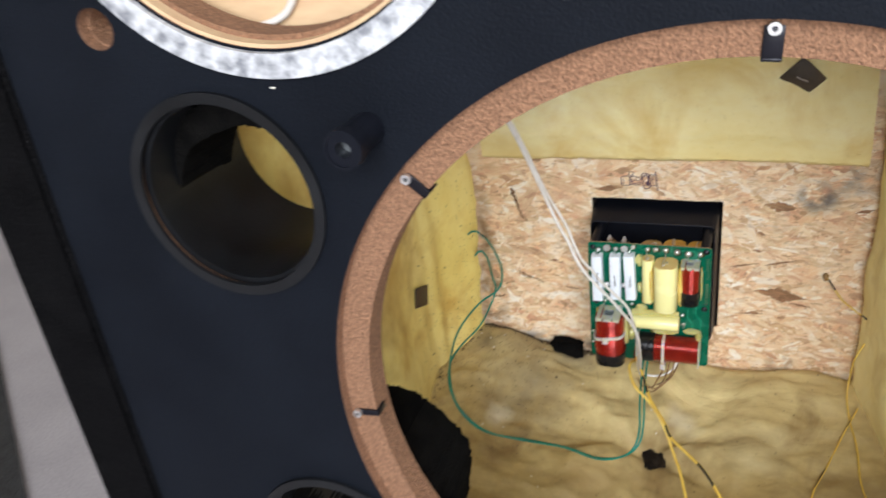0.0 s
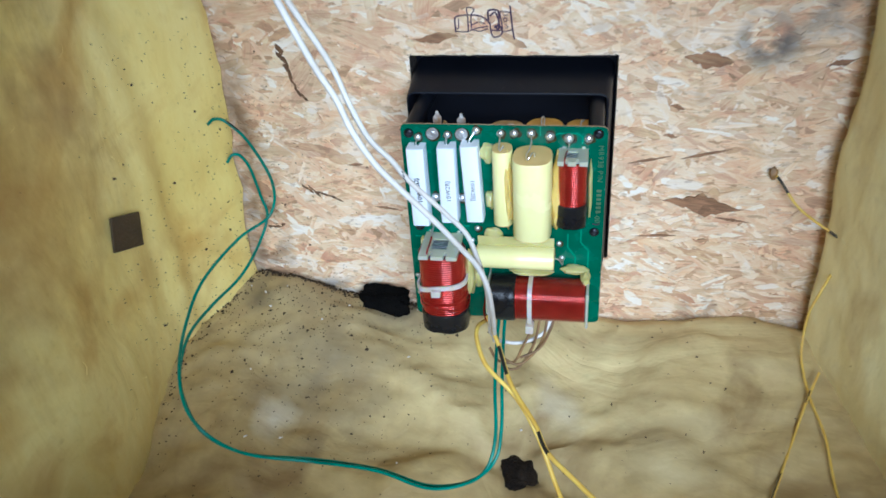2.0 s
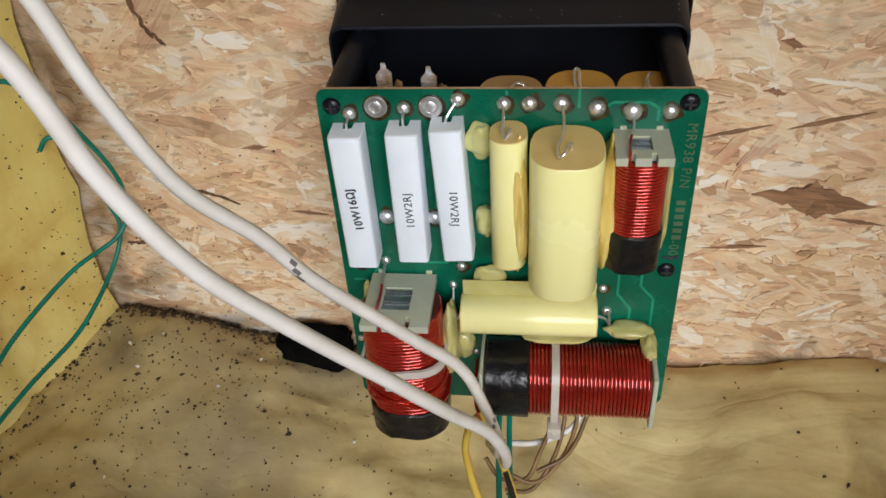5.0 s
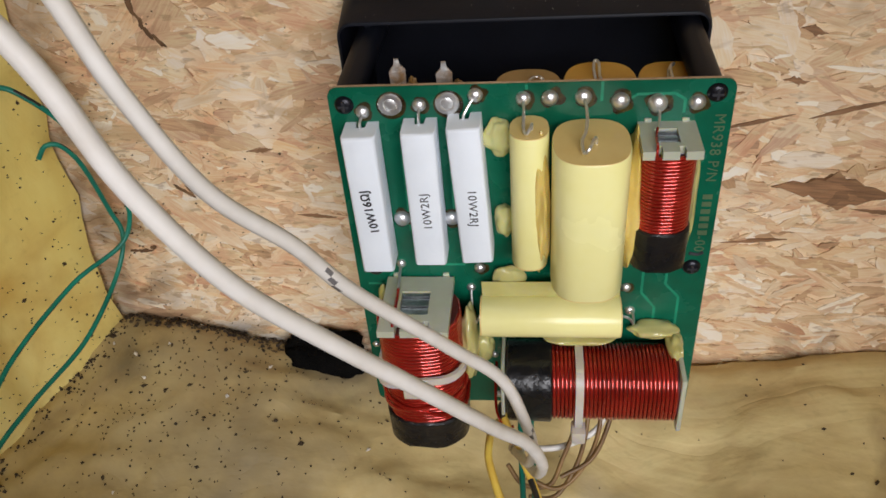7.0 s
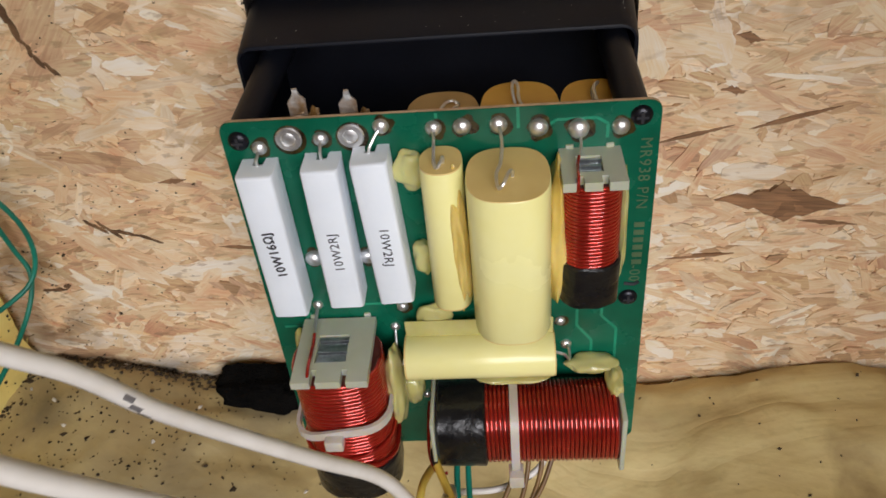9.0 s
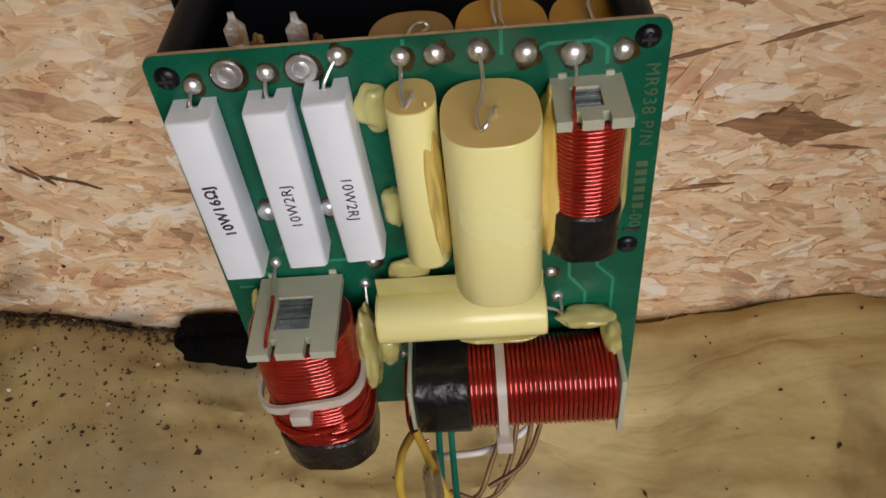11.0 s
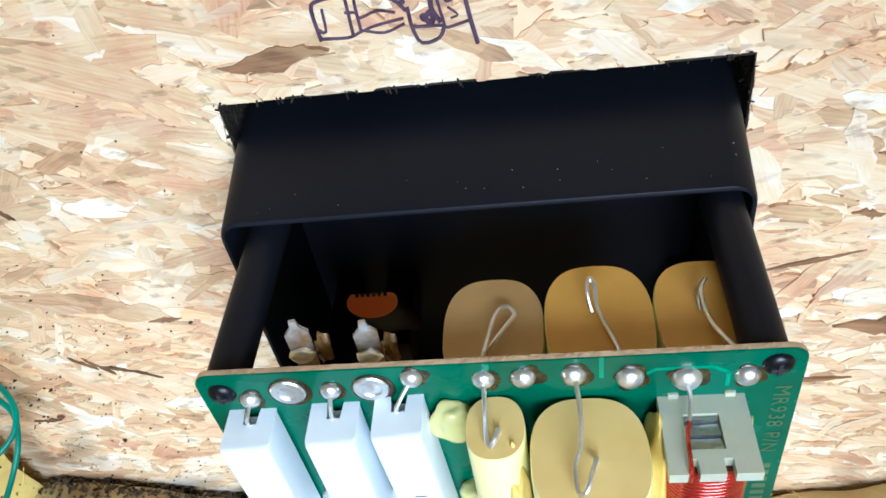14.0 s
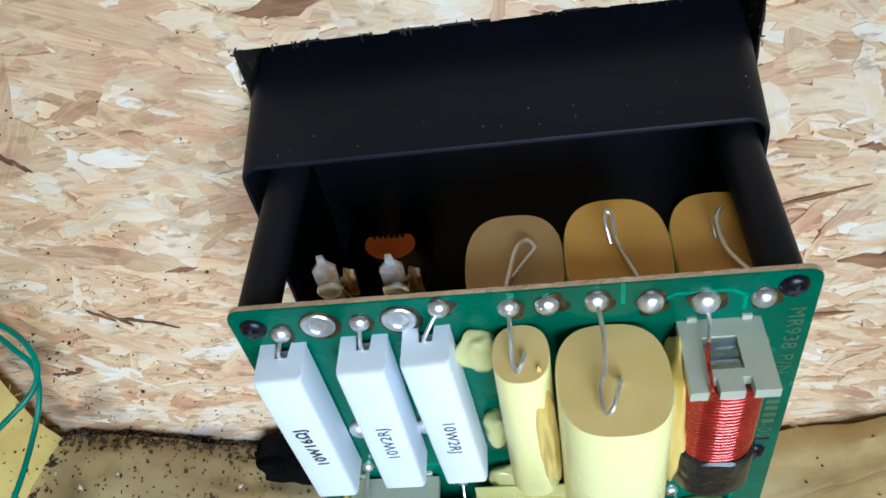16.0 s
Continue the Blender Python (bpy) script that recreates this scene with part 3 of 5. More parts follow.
# wood strands of the back panel
def strand(x, z, length, width, turn, lift, rnd, leaf=False):
    """A jagged flat strand, or one that tapers like a leaf; None where it would reach over the cut-out."""
    n = 12 if leaf else rnd.randint(5, 9)
    skew = rnd.uniform(-0.5, 0.5)
    top, bot = [], []
    for i in range(n + 1):
        u = i / n - 0.5
        w = 0.5 * (1.02 - abs(2 * u) ** 1.3) * rnd.uniform(0.8, 1.1) if leaf else 0.5 * min(1, 5 * (0.5 - abs(u)) + rnd.uniform(0.15, 0.6))
        top.append((u * length + skew * width * rnd.uniform(0.5, 1), w * width * rnd.uniform(0.62, 1.15)))
        bot.append((u * length * rnd.uniform(0.9, 1.06) - skew * width * rnd.uniform(0.5, 1), -w * width * rnd.uniform(0.62, 1.15)))
    c, s = math.cos(turn), math.sin(turn)
    tilt_u, tilt_v = rnd.uniform(-0.012, 0.012), rnd.uniform(-0.03, 0.03)
    out = []
    for p, q in top + bot[::-1]:
        X, Z = x + p * c - q * s, z + p * s + q * c
        if HX0 < X < HX1 and HZ0 < Z < HZ1:
            k = min([(X - HX0, 0), (HX1 - X, 1), (Z - HZ0, 2), (HZ1 - Z, 3)])[1]
            X, Z = (HX0, Z) if k == 0 else (HX1, Z) if k == 1 else (X, HZ0) if k == 2 else (X, HZ1)
        out.append((X, -lift + max(-0.0003, min(0.0003, tilt_u * p + tilt_v * q)), Z, p, q))
    for a, b in zip(out, out[1:] + out[:1]):
        for t in (0.1, 0.3, 0.5, 0.7, 0.9):
            X, Z = a[0] + (b[0] - a[0]) * t, a[2] + (b[2] - a[2]) * t
            if HX0 + 0.0004 < X < HX1 - 0.0004 and HZ0 + 0.0004 < Z < HZ1 - 0.0004:
                return None
    return out


def strand_mesh(name, rows, material, seed, leaf=False):
    rnd, verts, faces, uvs = random.Random(seed), [], [], []
    for r in rows:
        o = strand(*r, rnd, leaf)
        if o is None:
            continue
        b, n, off = len(verts), len(o), rnd.uniform(0, 50)
        verts += [(a, y, c) for a, y, c, _, _ in o] + [(a, 0.0006, c) for a, _, c, _, _ in o]
        faces.append(list(range(b, b + n)))
        uvs.append([(p * 12 + off, q * 12 + off) for _, _, _, p, q in o])
        for i in range(n):
            j = (i + 1) % n
            faces.append([b + i, b + j, b + n + j, b + n + i])
            uvs.append([(o[k][3] * 12 + off, o[k][4] * 12 + off) for k in (i, j, j, i)])
    if not verts:
        return None
    me = bpy.data.meshes.new(name)
    zero = Vector(cab.location)
    me.from_pydata([tuple(Vector(v) * U - zero) for v in verts], [], faces)
    lay = me.uv_layers.new(name="UVMap")
    lay.data.foreach_set("uv", [c for f in uvs for p in f for c in p])
    me.materials.append(material)
    ob = new(name, me)
    ob.parent = back
    return ob


rnd = random.Random(5)
large, small = [], []
while len(small) < 6200 or len(large) < 280:
    x, z = rnd.uniform(-0.235, 0.245), rnd.uniform(0.085, 0.43)
    if HX0 - 0.001 < x < HX1 + 0.001 and HZ0 - 0.001 < z < HZ1 + 0.001:
        continue
    turn = rnd.gauss(-0.12, 0.36) if rnd.random() < 0.8 else rnd.uniform(-1.5, 1.5)
    if len(large) < 280:
        large.append((x, z, rnd.uniform(0.018, 0.055), rnd.uniform(0.006, 0.015), turn, rnd.uniform(0.0002, 0.0009)))
    else:
        small.append((x, z, rnd.uniform(0.006, 0.038) * rnd.uniform(0.5, 1), rnd.uniform(0.002, 0.010) * rnd.uniform(0.5, 1), turn, rnd.uniform(0.0, 0.0009)))
small += [(rnd.uniform(-0.235, -0.165), rnd.uniform(0.43, 0.62), rnd.uniform(0.008, 0.03), rnd.uniform(0.002, 0.008), rnd.gauss(-0.12, 0.36), rnd.uniform(0.0, 0.0009)) for _ in range(420)]
tagged(strand_mesh("small_wood_strand", small, M_OSB, 11), "small pale wood strands pressed flat", kind="stuff")
for k, r in enumerate(large):
    strand_mesh("wood_strand", [r], M_OSB_SINGLE, 100 + k)
for k, r in enumerate([(0.1305, 0.2110, 0.050, 0.0160, -0.10, 0.0013), (0.123, 0.3165, 0.031, 0.0125, -0.12, 0.0013), (-0.052, 0.331, 0.026, 0.009, 0.05, 0.0011), (0.107, 0.284, 0.009, 0.0035, -0.25, 0.0012), (0.104, 0.2635, 0.008, 0.0040, -0.05, 0.0012),
         (0.202, 0.315, 0.016, 0.005, 0.3, 0.0011), (0.092, 0.2455, 0.030, 0.0022, 0.22, 0.0012), (0.128, 0.2505, 0.034, 0.0028, 0.24, 0.0012), (0.100, 0.1845, 0.028, 0.0024, 0.05, 0.0012), (0.150, 0.2, 0.024, 0.0022, -0.15, 0.0012), (-0.118, 0.236, 0.012, 0.0028, 0.1, 0.0012), (-0.098, 0.2, 0.018, 0.0025, -0.1, 0.0012)]):
    strand_mesh("bark_strand", [r], M_STRAND_DARK, 400 + k, True)["label"] = "dark brown bark strand"
M_TAN = osb_material("tan_strand", [(0.64, 0.45, 0.27), (0.68, 0.48, 0.29)])
for k, r in enumerate([(-0.147, 0.304, 0.034, 0.024, 0.9, 0.00095), (-0.143, 0.289, 0.02, 0.008, 0.1, 0.001)]):
    strand_mesh("tan_strand", [r], M_TAN, 500 + k)["label"] = "smooth tan strand beside a gouge"
for k, r in enumerate([(-0.160, 0.314, 0.024, 0.0028, -1.30, 0.0011), (-0.152, 0.292, 0.016, 0.0019, -1.0, 0.0011), (-0.147, 0.2105, 0.028, 0.0020, -0.33, 0.0011), (-0.19, 0.18, 0.012, 0.0014, 0.2, 0.0011)]):
    cut = random.Random(600 + k)
    pieces = [(r[0] + (q - 0.5) * r[2] * math.cos(r[4]) + cut.gauss(0, 0.0007), r[1] + (q - 0.5) * r[2] * math.sin(r[4]) + cut.gauss(0, 0.0007), r[2] * cut.uniform(0.22, 0.45), r[3] * cut.uniform(0.5, 1.35), r[4] + cut.gauss(0, 0.4), r[5] + 0.00003 * m_) for m_, q in enumerate((0.08, 0.28, 0.5, 0.7, 0.9))]
    strand_mesh("gouge", pieces, M_GOUGE, 600 + k)["label"] = "dark split in the board"
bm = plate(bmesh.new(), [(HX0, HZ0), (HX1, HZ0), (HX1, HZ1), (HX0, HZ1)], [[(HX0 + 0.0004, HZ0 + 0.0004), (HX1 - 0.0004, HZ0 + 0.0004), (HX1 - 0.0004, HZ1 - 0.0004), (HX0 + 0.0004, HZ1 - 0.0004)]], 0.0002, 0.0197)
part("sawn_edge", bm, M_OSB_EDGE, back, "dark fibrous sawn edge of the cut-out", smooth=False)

fz, fr = bmesh.new(), random.Random(31)
for _ in range(700):
    k = fr.random()
    if k < 0.5:
        a, o = (fr.uniform(HX0, HX1), HZ1), Vector((0, 0, -1))
    else:
        a, o = ((HX0, fr.uniform(HZ0, HZ1)), Vector((1, 0, 0))) if k < 0.75 else ((HX1, fr.uniform(HZ0, HZ1)), Vector((-1, 0, 0)))
    p = Vector((a[0], fr.uniform(-0.0012, 0.012), a[1])) - o * 0.0008
    e = o * fr.uniform(0.0006, 0.0018) + Vector((fr.uniform(-1, 1), fr.uniform(-1, 0.6), fr.uniform(-1, 1))) * 0.0009
    tube(fz, [p, p + e * 0.6, p + e + Vector((0, fr.uniform(-0.0006, 0.0006), 0))], fr.uniform(0.00012, 0.0004), 3, 2)
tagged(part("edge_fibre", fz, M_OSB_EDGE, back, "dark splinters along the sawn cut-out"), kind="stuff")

# illegible marker scribble above the cut-out, on a grid of its own
bm = bmesh.new()
for width, pts in ((1.2, [(17, 37), (16, 20), (20, 15), (34, 12), (50, 11), (62, 14), (68, 20)]), (1.0, [(36, 33), (36, 15), (35, 2), (46, 3), (41, 12), (41, 32)]),
                   (0.9, [(16, 30), (21, 32), (22, 19)]), (0.9, [(17, 36), (33, 35), (40, 32), (50, 28), (66, 24)]), (0.9, [(34, 21), (40, 21), (42, 24), (52, 20), (62, 21)]),
                   (0.9, [(43, 31), (54, 32), (66, 27)]), (1.5, [(67, 16), (67, 3), (80, 1), (83, 8), (82, 18), (86, 26)]), (1.3, [(69, 10), (77, 4), (82, 14)]),
                   (1.1, [(69, 18), (70, 30), (74, 38), (84, 35), (88, 28)]), (1.6, [(76, 22), (81, 27), (82, 20), (76, 25)]), (0.9, [(70, 29), (86, 28), (90, 29), (102, 25)]),
                   (0.9, [(84, 3), (86, 15), (88, 28)]), (1.0, [(84, 2), (100, 2)]), (1.3, [(99, -7), (100, 0), (102, 20), (105, 38)]), (0.7, [(89, 7), (96, 6)]), (0.7, [(89, 12), (92, 10), (95, 13), (91, 15), (89, 12)]), (0.7, [(91, 18), (96, 22), (92, 24)])):
    tube(bm, [(-0.0455 + 0.000433 * p, -0.0009, 0.3535 - 0.00048 * q - 0.00005 * p) for p, q in pts], 0.00044 * width, 6, 3)
part("marker_scribble", bm, M_MARKER, back, "purple marker scribble")

# ports with felt collars
for px, pz, cz_, cr_, end, cend in ((*P1, 0.506, 0.074, -0.374, -0.388), (*P2, 0.264, 0.070, -0.392, -0.378)):
    bm = bmesh.new()
    ring_plate(bm, px, pz, 0.0562, PR + 0.0035, FRONT - 0.003, FRONT - 0.0003)
    ring_plate(bm, px, pz, 0.0545, PR - 0.0001, FRONT + 0.0035, LEDGE - 0.0003)
    ring_plate(bm, px, pz, 0.0545, PR - 0.0035, LEDGE - 0.0004, end)
    ring_plate(bm, px, pz, PR - 0.0036, PR - 0.0005, end - 0.006, end)
    tb = part("port_tube", bm, M_TUBE, cab, "smooth black bass port tube")
    bm = ring_plate(bmesh.new(), px, cz_, 0.0565, cr_, BACK + 0.0005, cend, 220)
    for v in bm.verts:
        d = noise.noise(v.co * 900) * 0.0016 + noise.noise(v.co * 30) * 0.004
        v.co += Vector((v.co.x - px, 0, v.co.z - cz_)).normalized() * d + Vector((0, d, 0))
    part("felt_collar", bm, M_FOAM, tb, "frayed black felt collar")

# ring and chamber of the upper driver
part("trim_ring", ring_plate(bmesh.new(), RX, RZ, 0.1185, RR, FRONT - 0.0035, FRONT - 0.0003, 110), M_RING, cab, "worn silver painted ring round the upper opening")
# ring added to give the opening's side its pale tone
part("added_liner", ring_plate(bmesh.new(), RX, RZ, 0.1150, 0.1183, FRONT + 0.001, -0.4455, 96), M_WOODY, cab, "added pale ring along the upper opening's side")
part("inner_ring", ring_plate(bmesh.new(), RX, RZ, 0.1, 0.121, -0.434, -0.4225, 96), M_WOODY, cab, "pale wooden inner ring")
bm = bmesh.new()
for d in ((-0.284, 0.016, -0.4445, -0.22, 0.585, 0.597), (-0.284, 0.016, -0.22, -0.208, 0.585, 0.90), (-0.284, -0.272, -0.4445, -0.2205, 0.5975, 0.90), (0.004, 0.016, -0.4445, -0.2205, 0.5975, 0.90), (-0.284, 0.016, -0.4445, -0.208, 0.9005, 0.912)):
    box(bm, *d)
part("upper_chamber", bm, M_WOODY, cab, "pale plywood chamber behind the upper opening", smooth=False)

# spacer post and driver clips
bm = bmesh.new()
ring_plate(bm, -0.0895, 0.5725, 0.0042, 0.0088, FRONT - 0.030, FRONT - 0.0003, 28)
ring_plate(bm, -0.0895, 0.5725, 0.0086, 0.0102, FRONT - 0.031, FRONT - 0.024, 28)
post = part("spacer_post", bm, M_PLASTIC, cab, "hollow black post on the baffle")
part("post_insert", ring_plate(bmesh.new(), -0.0895, 0.5725, 0.0006, 0.0041, FRONT - 0.022, FRONT - 0.001, 20), M_STEEL, post)
for cx, cz, hw in ((-0.0685, 0.5365, 0.0030), (-0.1225, 0.380, 0.0022), (0.0975, 0.6095, 0.0042)):
    a = math.atan2(cz - WZ, cx - WX)
    ux, uz = math.cos(a), math.sin(a)
    bm = box(bmesh.new(), -0.0130, 0.001, LEDGE - 0.0018, LEDGE - 0.0003, -hw, hw, 0.0005)
    box(bm, -0.0143, -0.0128, LEDGE - 0.0018, LEDGE + 0.009, -hw, hw, 0.0004)
    m = Matrix(((ux, 0, -uz, WX + ux * (WI + 0.0125)), (0, 1, 0, 0), (uz, 0, ux, WZ + uz * (WI + 0.0125)), (0, 0, 0, 1)))
    bm.transform(m)
    clip = part("driver_clip", bm, M_SCREW, cab, "black spring clip on the ledge")
    bm = ring_plate(bmesh.new(), 0, 0, 0.0012, 0.0028, LEDGE - 0.0040, LEDGE - 0.0016, 24)
    bm.transform(m)
    part("threaded_collar", bm, M_SOLDER, clip, "bright threaded collar")
part("paint_chip", lump(bmesh.new(), (-0.14, FRONT - 0.0004, 0.594), (0.0017, 0.0005, 0.0006), 3), M_PALE, cab, "small white paint chip")

# thin sheet in place of an unidentified dark thing on the floor beside it
bm = prism(bmesh.new(), [(-1.30, 0.150), (-0.66, -0.373), (-0.95, -0.73), (-1.59, -0.207)], "z", [(0.0005, 0), (0.006, 0), (0.0075, -0.003)])
tagged(part("dark_floor_sheet", bm, M_DARK_SHEET, base=(-1.1, -0.29, 0.0)), "flat dark speckled sheet in place of an unidentified dark thing", "mat")

# ---- glass wool lining ----
def mixed(v, table):
    """Smooth steps through (place, value) rows."""
    for (a, p), (b, q) in zip(table, table[1:]):
        if v <= b:
            t = max(0, min(1, (v - a) / (b - a)))
            return p + (q - p) * t
    return table[-1][1]


def puff(x, y, z, f, a):
    return a * (noise.noise(Vector((x, y, z)) * f) + 0.45 * noise.noise(Vector((x, y, z)) * f * 2.7) + 0.2 * noise.noise(Vector((x, y, z)) * f * 7))


def left_x(y, z):
    x = mixed(y, [(-0.45, -0.283), (-0.3, -0.262), (-0.2, -0.252), (-0.08, -0.250), (-0.035, -0.226), (-0.012, -0.210), (0.0, -0.207)])
    x += 0.020 * math.exp(-((y + 0.20) / 0.055) ** 2 - ((z - 0.16) / 0.10) ** 2)
    fold = 0.006 * math.exp(-((y + 0.052 + 0.02 * (z - 0.25)) / 0.012) ** 2)
    return x - fold + puff(0.3, y, z, 9, 0.006)


def right_x(y, z):
    x = mixed(y, [(-0.45, 0.320), (-0.3, 0.285), (-0.12, 0.240), (-0.05, 0.216), (-0.02, 0.207), (0.0, 0.214)])
    return x + puff(3.3, y, z, 9, 0.006)


def floor_z(x, y):
    z = mixed(y, [(-0.45, 0.052), (-0.25, 0.062), (-0.18, 0.076), (-0.12, 0.088), (-0.06, 0.104), (-0.015, 0.116), (0.0, 0.110)])
    z += 0.020 * math.exp(-((x + 0.2) / 0.07) ** 2) - 0.006 * math.exp(-((x - 0.02) / 0.07) ** 2)
    d = math.hypot(x - 0.008, (y + 0.125) * 0.8)
    z -= 0.012 * math.exp(-(d / 0.028) ** 2)
    a = math.atan2(y + 0.125, x - 0.008)
    z += 0.0055 * math.sin(a * 5 + 1 + 2 * noise.noise(Vector((x * 12, y * 12, 0)))) * math.exp(-((d - 0.07) / 0.05) ** 2)
    z += 0.0011 * math.sin(a * 15 + 3 * noise.noise(Vector((x * 20, y * 20, 4)))) * math.exp(-((d - 0.075) / 0.04) ** 2)
    wr = noise.noise(Vector((x * 9 + 3 * noise.noise(Vector((x * 8, y * 8, 1))), y * 34, 2.0)))
    return z + puff(x, y * 1.3, 5.1, 12, 0.009) + 0.0020 * (1 - abs(wr)) ** 6


def upper_y(x, z):
    y = mixed(z, [(0.375, -0.030), (0.383, -0.044), (0.41, -0.047), (0.47, -0.030), (0.56, -0.055), (0.70, -0.09)])
    return y + puff(x, 7.7, z, 8, 0.008)


def slab_of_wool(name, nu, nv, front, rear, material, label):
    bm = bmesh.new()
    g = [[[bm.verts.new(fn(i / nu, j / nv)) for j in range(nv + 1)] for i in range(nu + 1)] for fn in (front, rear)]
    for s in g:
        for i in range(nu):
            for j in range(nv):
                bm.faces.new((s[i][j], s[i + 1][j], s[i + 1][j + 1], s[i][j + 1]))
    a, b = g
    for i in range(nu):
        for j in (0, nv):
            bm.faces.new((a[i][j], a[i + 1][j], b[i + 1][j], b[i][j]))
    for j in range(nv):
        for i in (0, nu):
            bm.faces.new((a[i][j], a[i][j + 1], b[i][j + 1], b[i][j]))
    ob = part(name, bm, material, base=(0, -0.2, 0.03))
    tagged(ob, label, "insulation", "glass wool lining of the cabinet")
    r, fb = random.Random(nu * nv + int(100 * front(0.3, 0.6)[0])), bmesh.new()
    for _ in range(170):
        u, v = r.random(), r.random()
        if r.random() < 0.6:
            u, v = (r.choice((0.004, 0.996)), v) if r.random() < 0.5 else (u, r.choice((0.004, 0.996)))
        p = Vector(front(u, v))
        d = (p - Vector(rear(u, v))).normalized() * 0.0022
        w = Vector((r.uniform(-1, 1), r.uniform(-1, 1), r.uniform(-1, 1))) * r.uniform(0.003, 0.009)
        tube(fb, [p - w * 0.5, p + d * r.uniform(0.1, 1), p + w * 0.5 + d * r.uniform(-0.3, 0.4)], 0.00013, 3, 4)
    tagged(part("loose_fibre", fb, material, ob, "loose glass fibres"), kind="stuff")
    return ob


def lerp(a, b, t):
    return a + (b - a) * t


def rag(v, s):
    return 0.003 * noise.noise(Vector((v * 30, s, 0.4)))


slab_of_wool("insulation_batt", 110, 120,
    lambda u, v: (lambda y, z: (left_x(y, z), y, z))(lerp(-0.443, -0.003 - 0.012 * u * abs(noise.noise(Vector((v * 9, 2.2, 0)))), u), lerp(0.06, 0.70, v)),
    lambda u, v: (lambda y: (-0.3145 + 0.028 * (y + 0.443) / 0.44, y, lerp(0.06, 0.70, v)))(lerp(-0.443, -0.003, u)), M_WOOL,
    "yellow glass wool batt lining the cabinet's side wall, stained brown")
slab_of_wool("insulation_batt", 110, 120,
    lambda u, v: (lambda y, z: (right_x(y, z), y, z))(lerp(-0.443, -0.004, u), lerp(0.06, 0.70, v)),
    lambda u, v: (lambda y: (0.3345 - 0.028 * (y + 0.443) / 0.44, y, lerp(0.06, 0.70, v)))(lerp(-0.443, -0.004, u)), M_WOOL_PALE,
    "yellow glass wool batt bulging from the opposite side wall")
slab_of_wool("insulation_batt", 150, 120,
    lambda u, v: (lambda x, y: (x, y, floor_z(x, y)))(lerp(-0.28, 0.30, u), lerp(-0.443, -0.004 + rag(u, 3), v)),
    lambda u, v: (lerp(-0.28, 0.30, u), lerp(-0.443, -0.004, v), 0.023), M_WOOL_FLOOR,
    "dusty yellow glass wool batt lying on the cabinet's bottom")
slab_of_wool("insulation_batt", 150, 100,
    lambda u, v: (lambda x, z: (x, upper_y(x, z), z))(lerp(-0.179, 0.194, u), lerp(0.379 + rag(u, 7) * 1.5, 0.70, v)),
    lambda u, v: (lerp(-0.179, 0.194, u), -0.0012, lerp(0.379 + rag(u, 7) * 1.5, 0.70, v)), M_WOOL_TOP,
    "pale yellow glass wool batt hanging over the back panel")


# square tape patches that hold the wool
def patch(at, u, v, size, label, staple=True, tall=1.0):
    u, v = Vector(u).normalized(), Vector(v).normalized()
    n = u.cross(v)
    bm = bmesh.new()
    box(bm, -size, size, -size * tall, size * tall, -0.001, 0.001, 0.0006, 2)
    for q in bm.verts:
        q.co.z += 0.0022 * noise.noise(q.co * 60 + Vector(at) * 50)
    m = Matrix((u, v, n)).transposed().to_4x4()
    bm.transform(Matrix.Translation(at) @ m)
    t = thing("tape_patch", at, label, "tape patch", "tape patches on the wool")
    part("patch", bm, M_TACK, t)
    if staple:
        b2 = tube(bmesh.new(), [(-0.005, -0.002, 0.0018), (0.0, 0.0, 0.0026), (0.005, 0.002, 0.0018)], 0.0005, 6, 4)
        b2.transform(Matrix.Translation(at) @ m)
        part("staple", b2, M_SOLDER, t, "bright staple")


for x, z in ((-0.092, 0.474), (0.131, 0.462)):
    patch((x, upper_y(x, z) - 0.0025, z), (1, 0, -1), (1, -0.15, 1), 0.0145, "dark brown square tape patch stapled to the wool")
patch((left_x(-0.1045, 0.236) + 0.0025, -0.1045, 0.236), (0.03, 1, -0.42), (0, 0.24, 1), 0.0165, "dark brown square tape patch on the side batt", False, 0.72)


def foam_bit(base, size, seed, label, material=M_FOAM, square=0.55, wild=0.22):
    bm = bmesh.new()
    lump(bm, (0, 0, 0), (1, 1, 1), seed, 0.0, 4)
    for v in bm.verts:
        p = Vector([math.copysign(abs(c) ** square, c) for c in v.co])
        k = 1 + wild * noise.noise(v.co * 2.2 + Vector((seed, 0, 0))) + 0.12 * noise.noise(v.co * 9)
        v.co = Vector((base[0] + p.x * size[0] * k, base[1] + p.y * size[1] * k, base[2] + p.z * size[2] * k))
    tagged(part("foam_scrap", bm, material, base=base), label, "foam scrap")


foam_bit((-0.106, -0.012, 0.116), (0.021, 0.010, 0.0155), 2.0, "torn black foam scrap between the back panel and the wool", M_FOAM, 0.7, 0.32)
foam_bit((0.012, -0.128, floor_z(0.012, -0.128) + 0.001), (0.0125, 0.016, 0.005), 5.0, "crumpled dark brown foam scrap pressed into the floor batt", M_SCRAP, 0.9, 0.6)

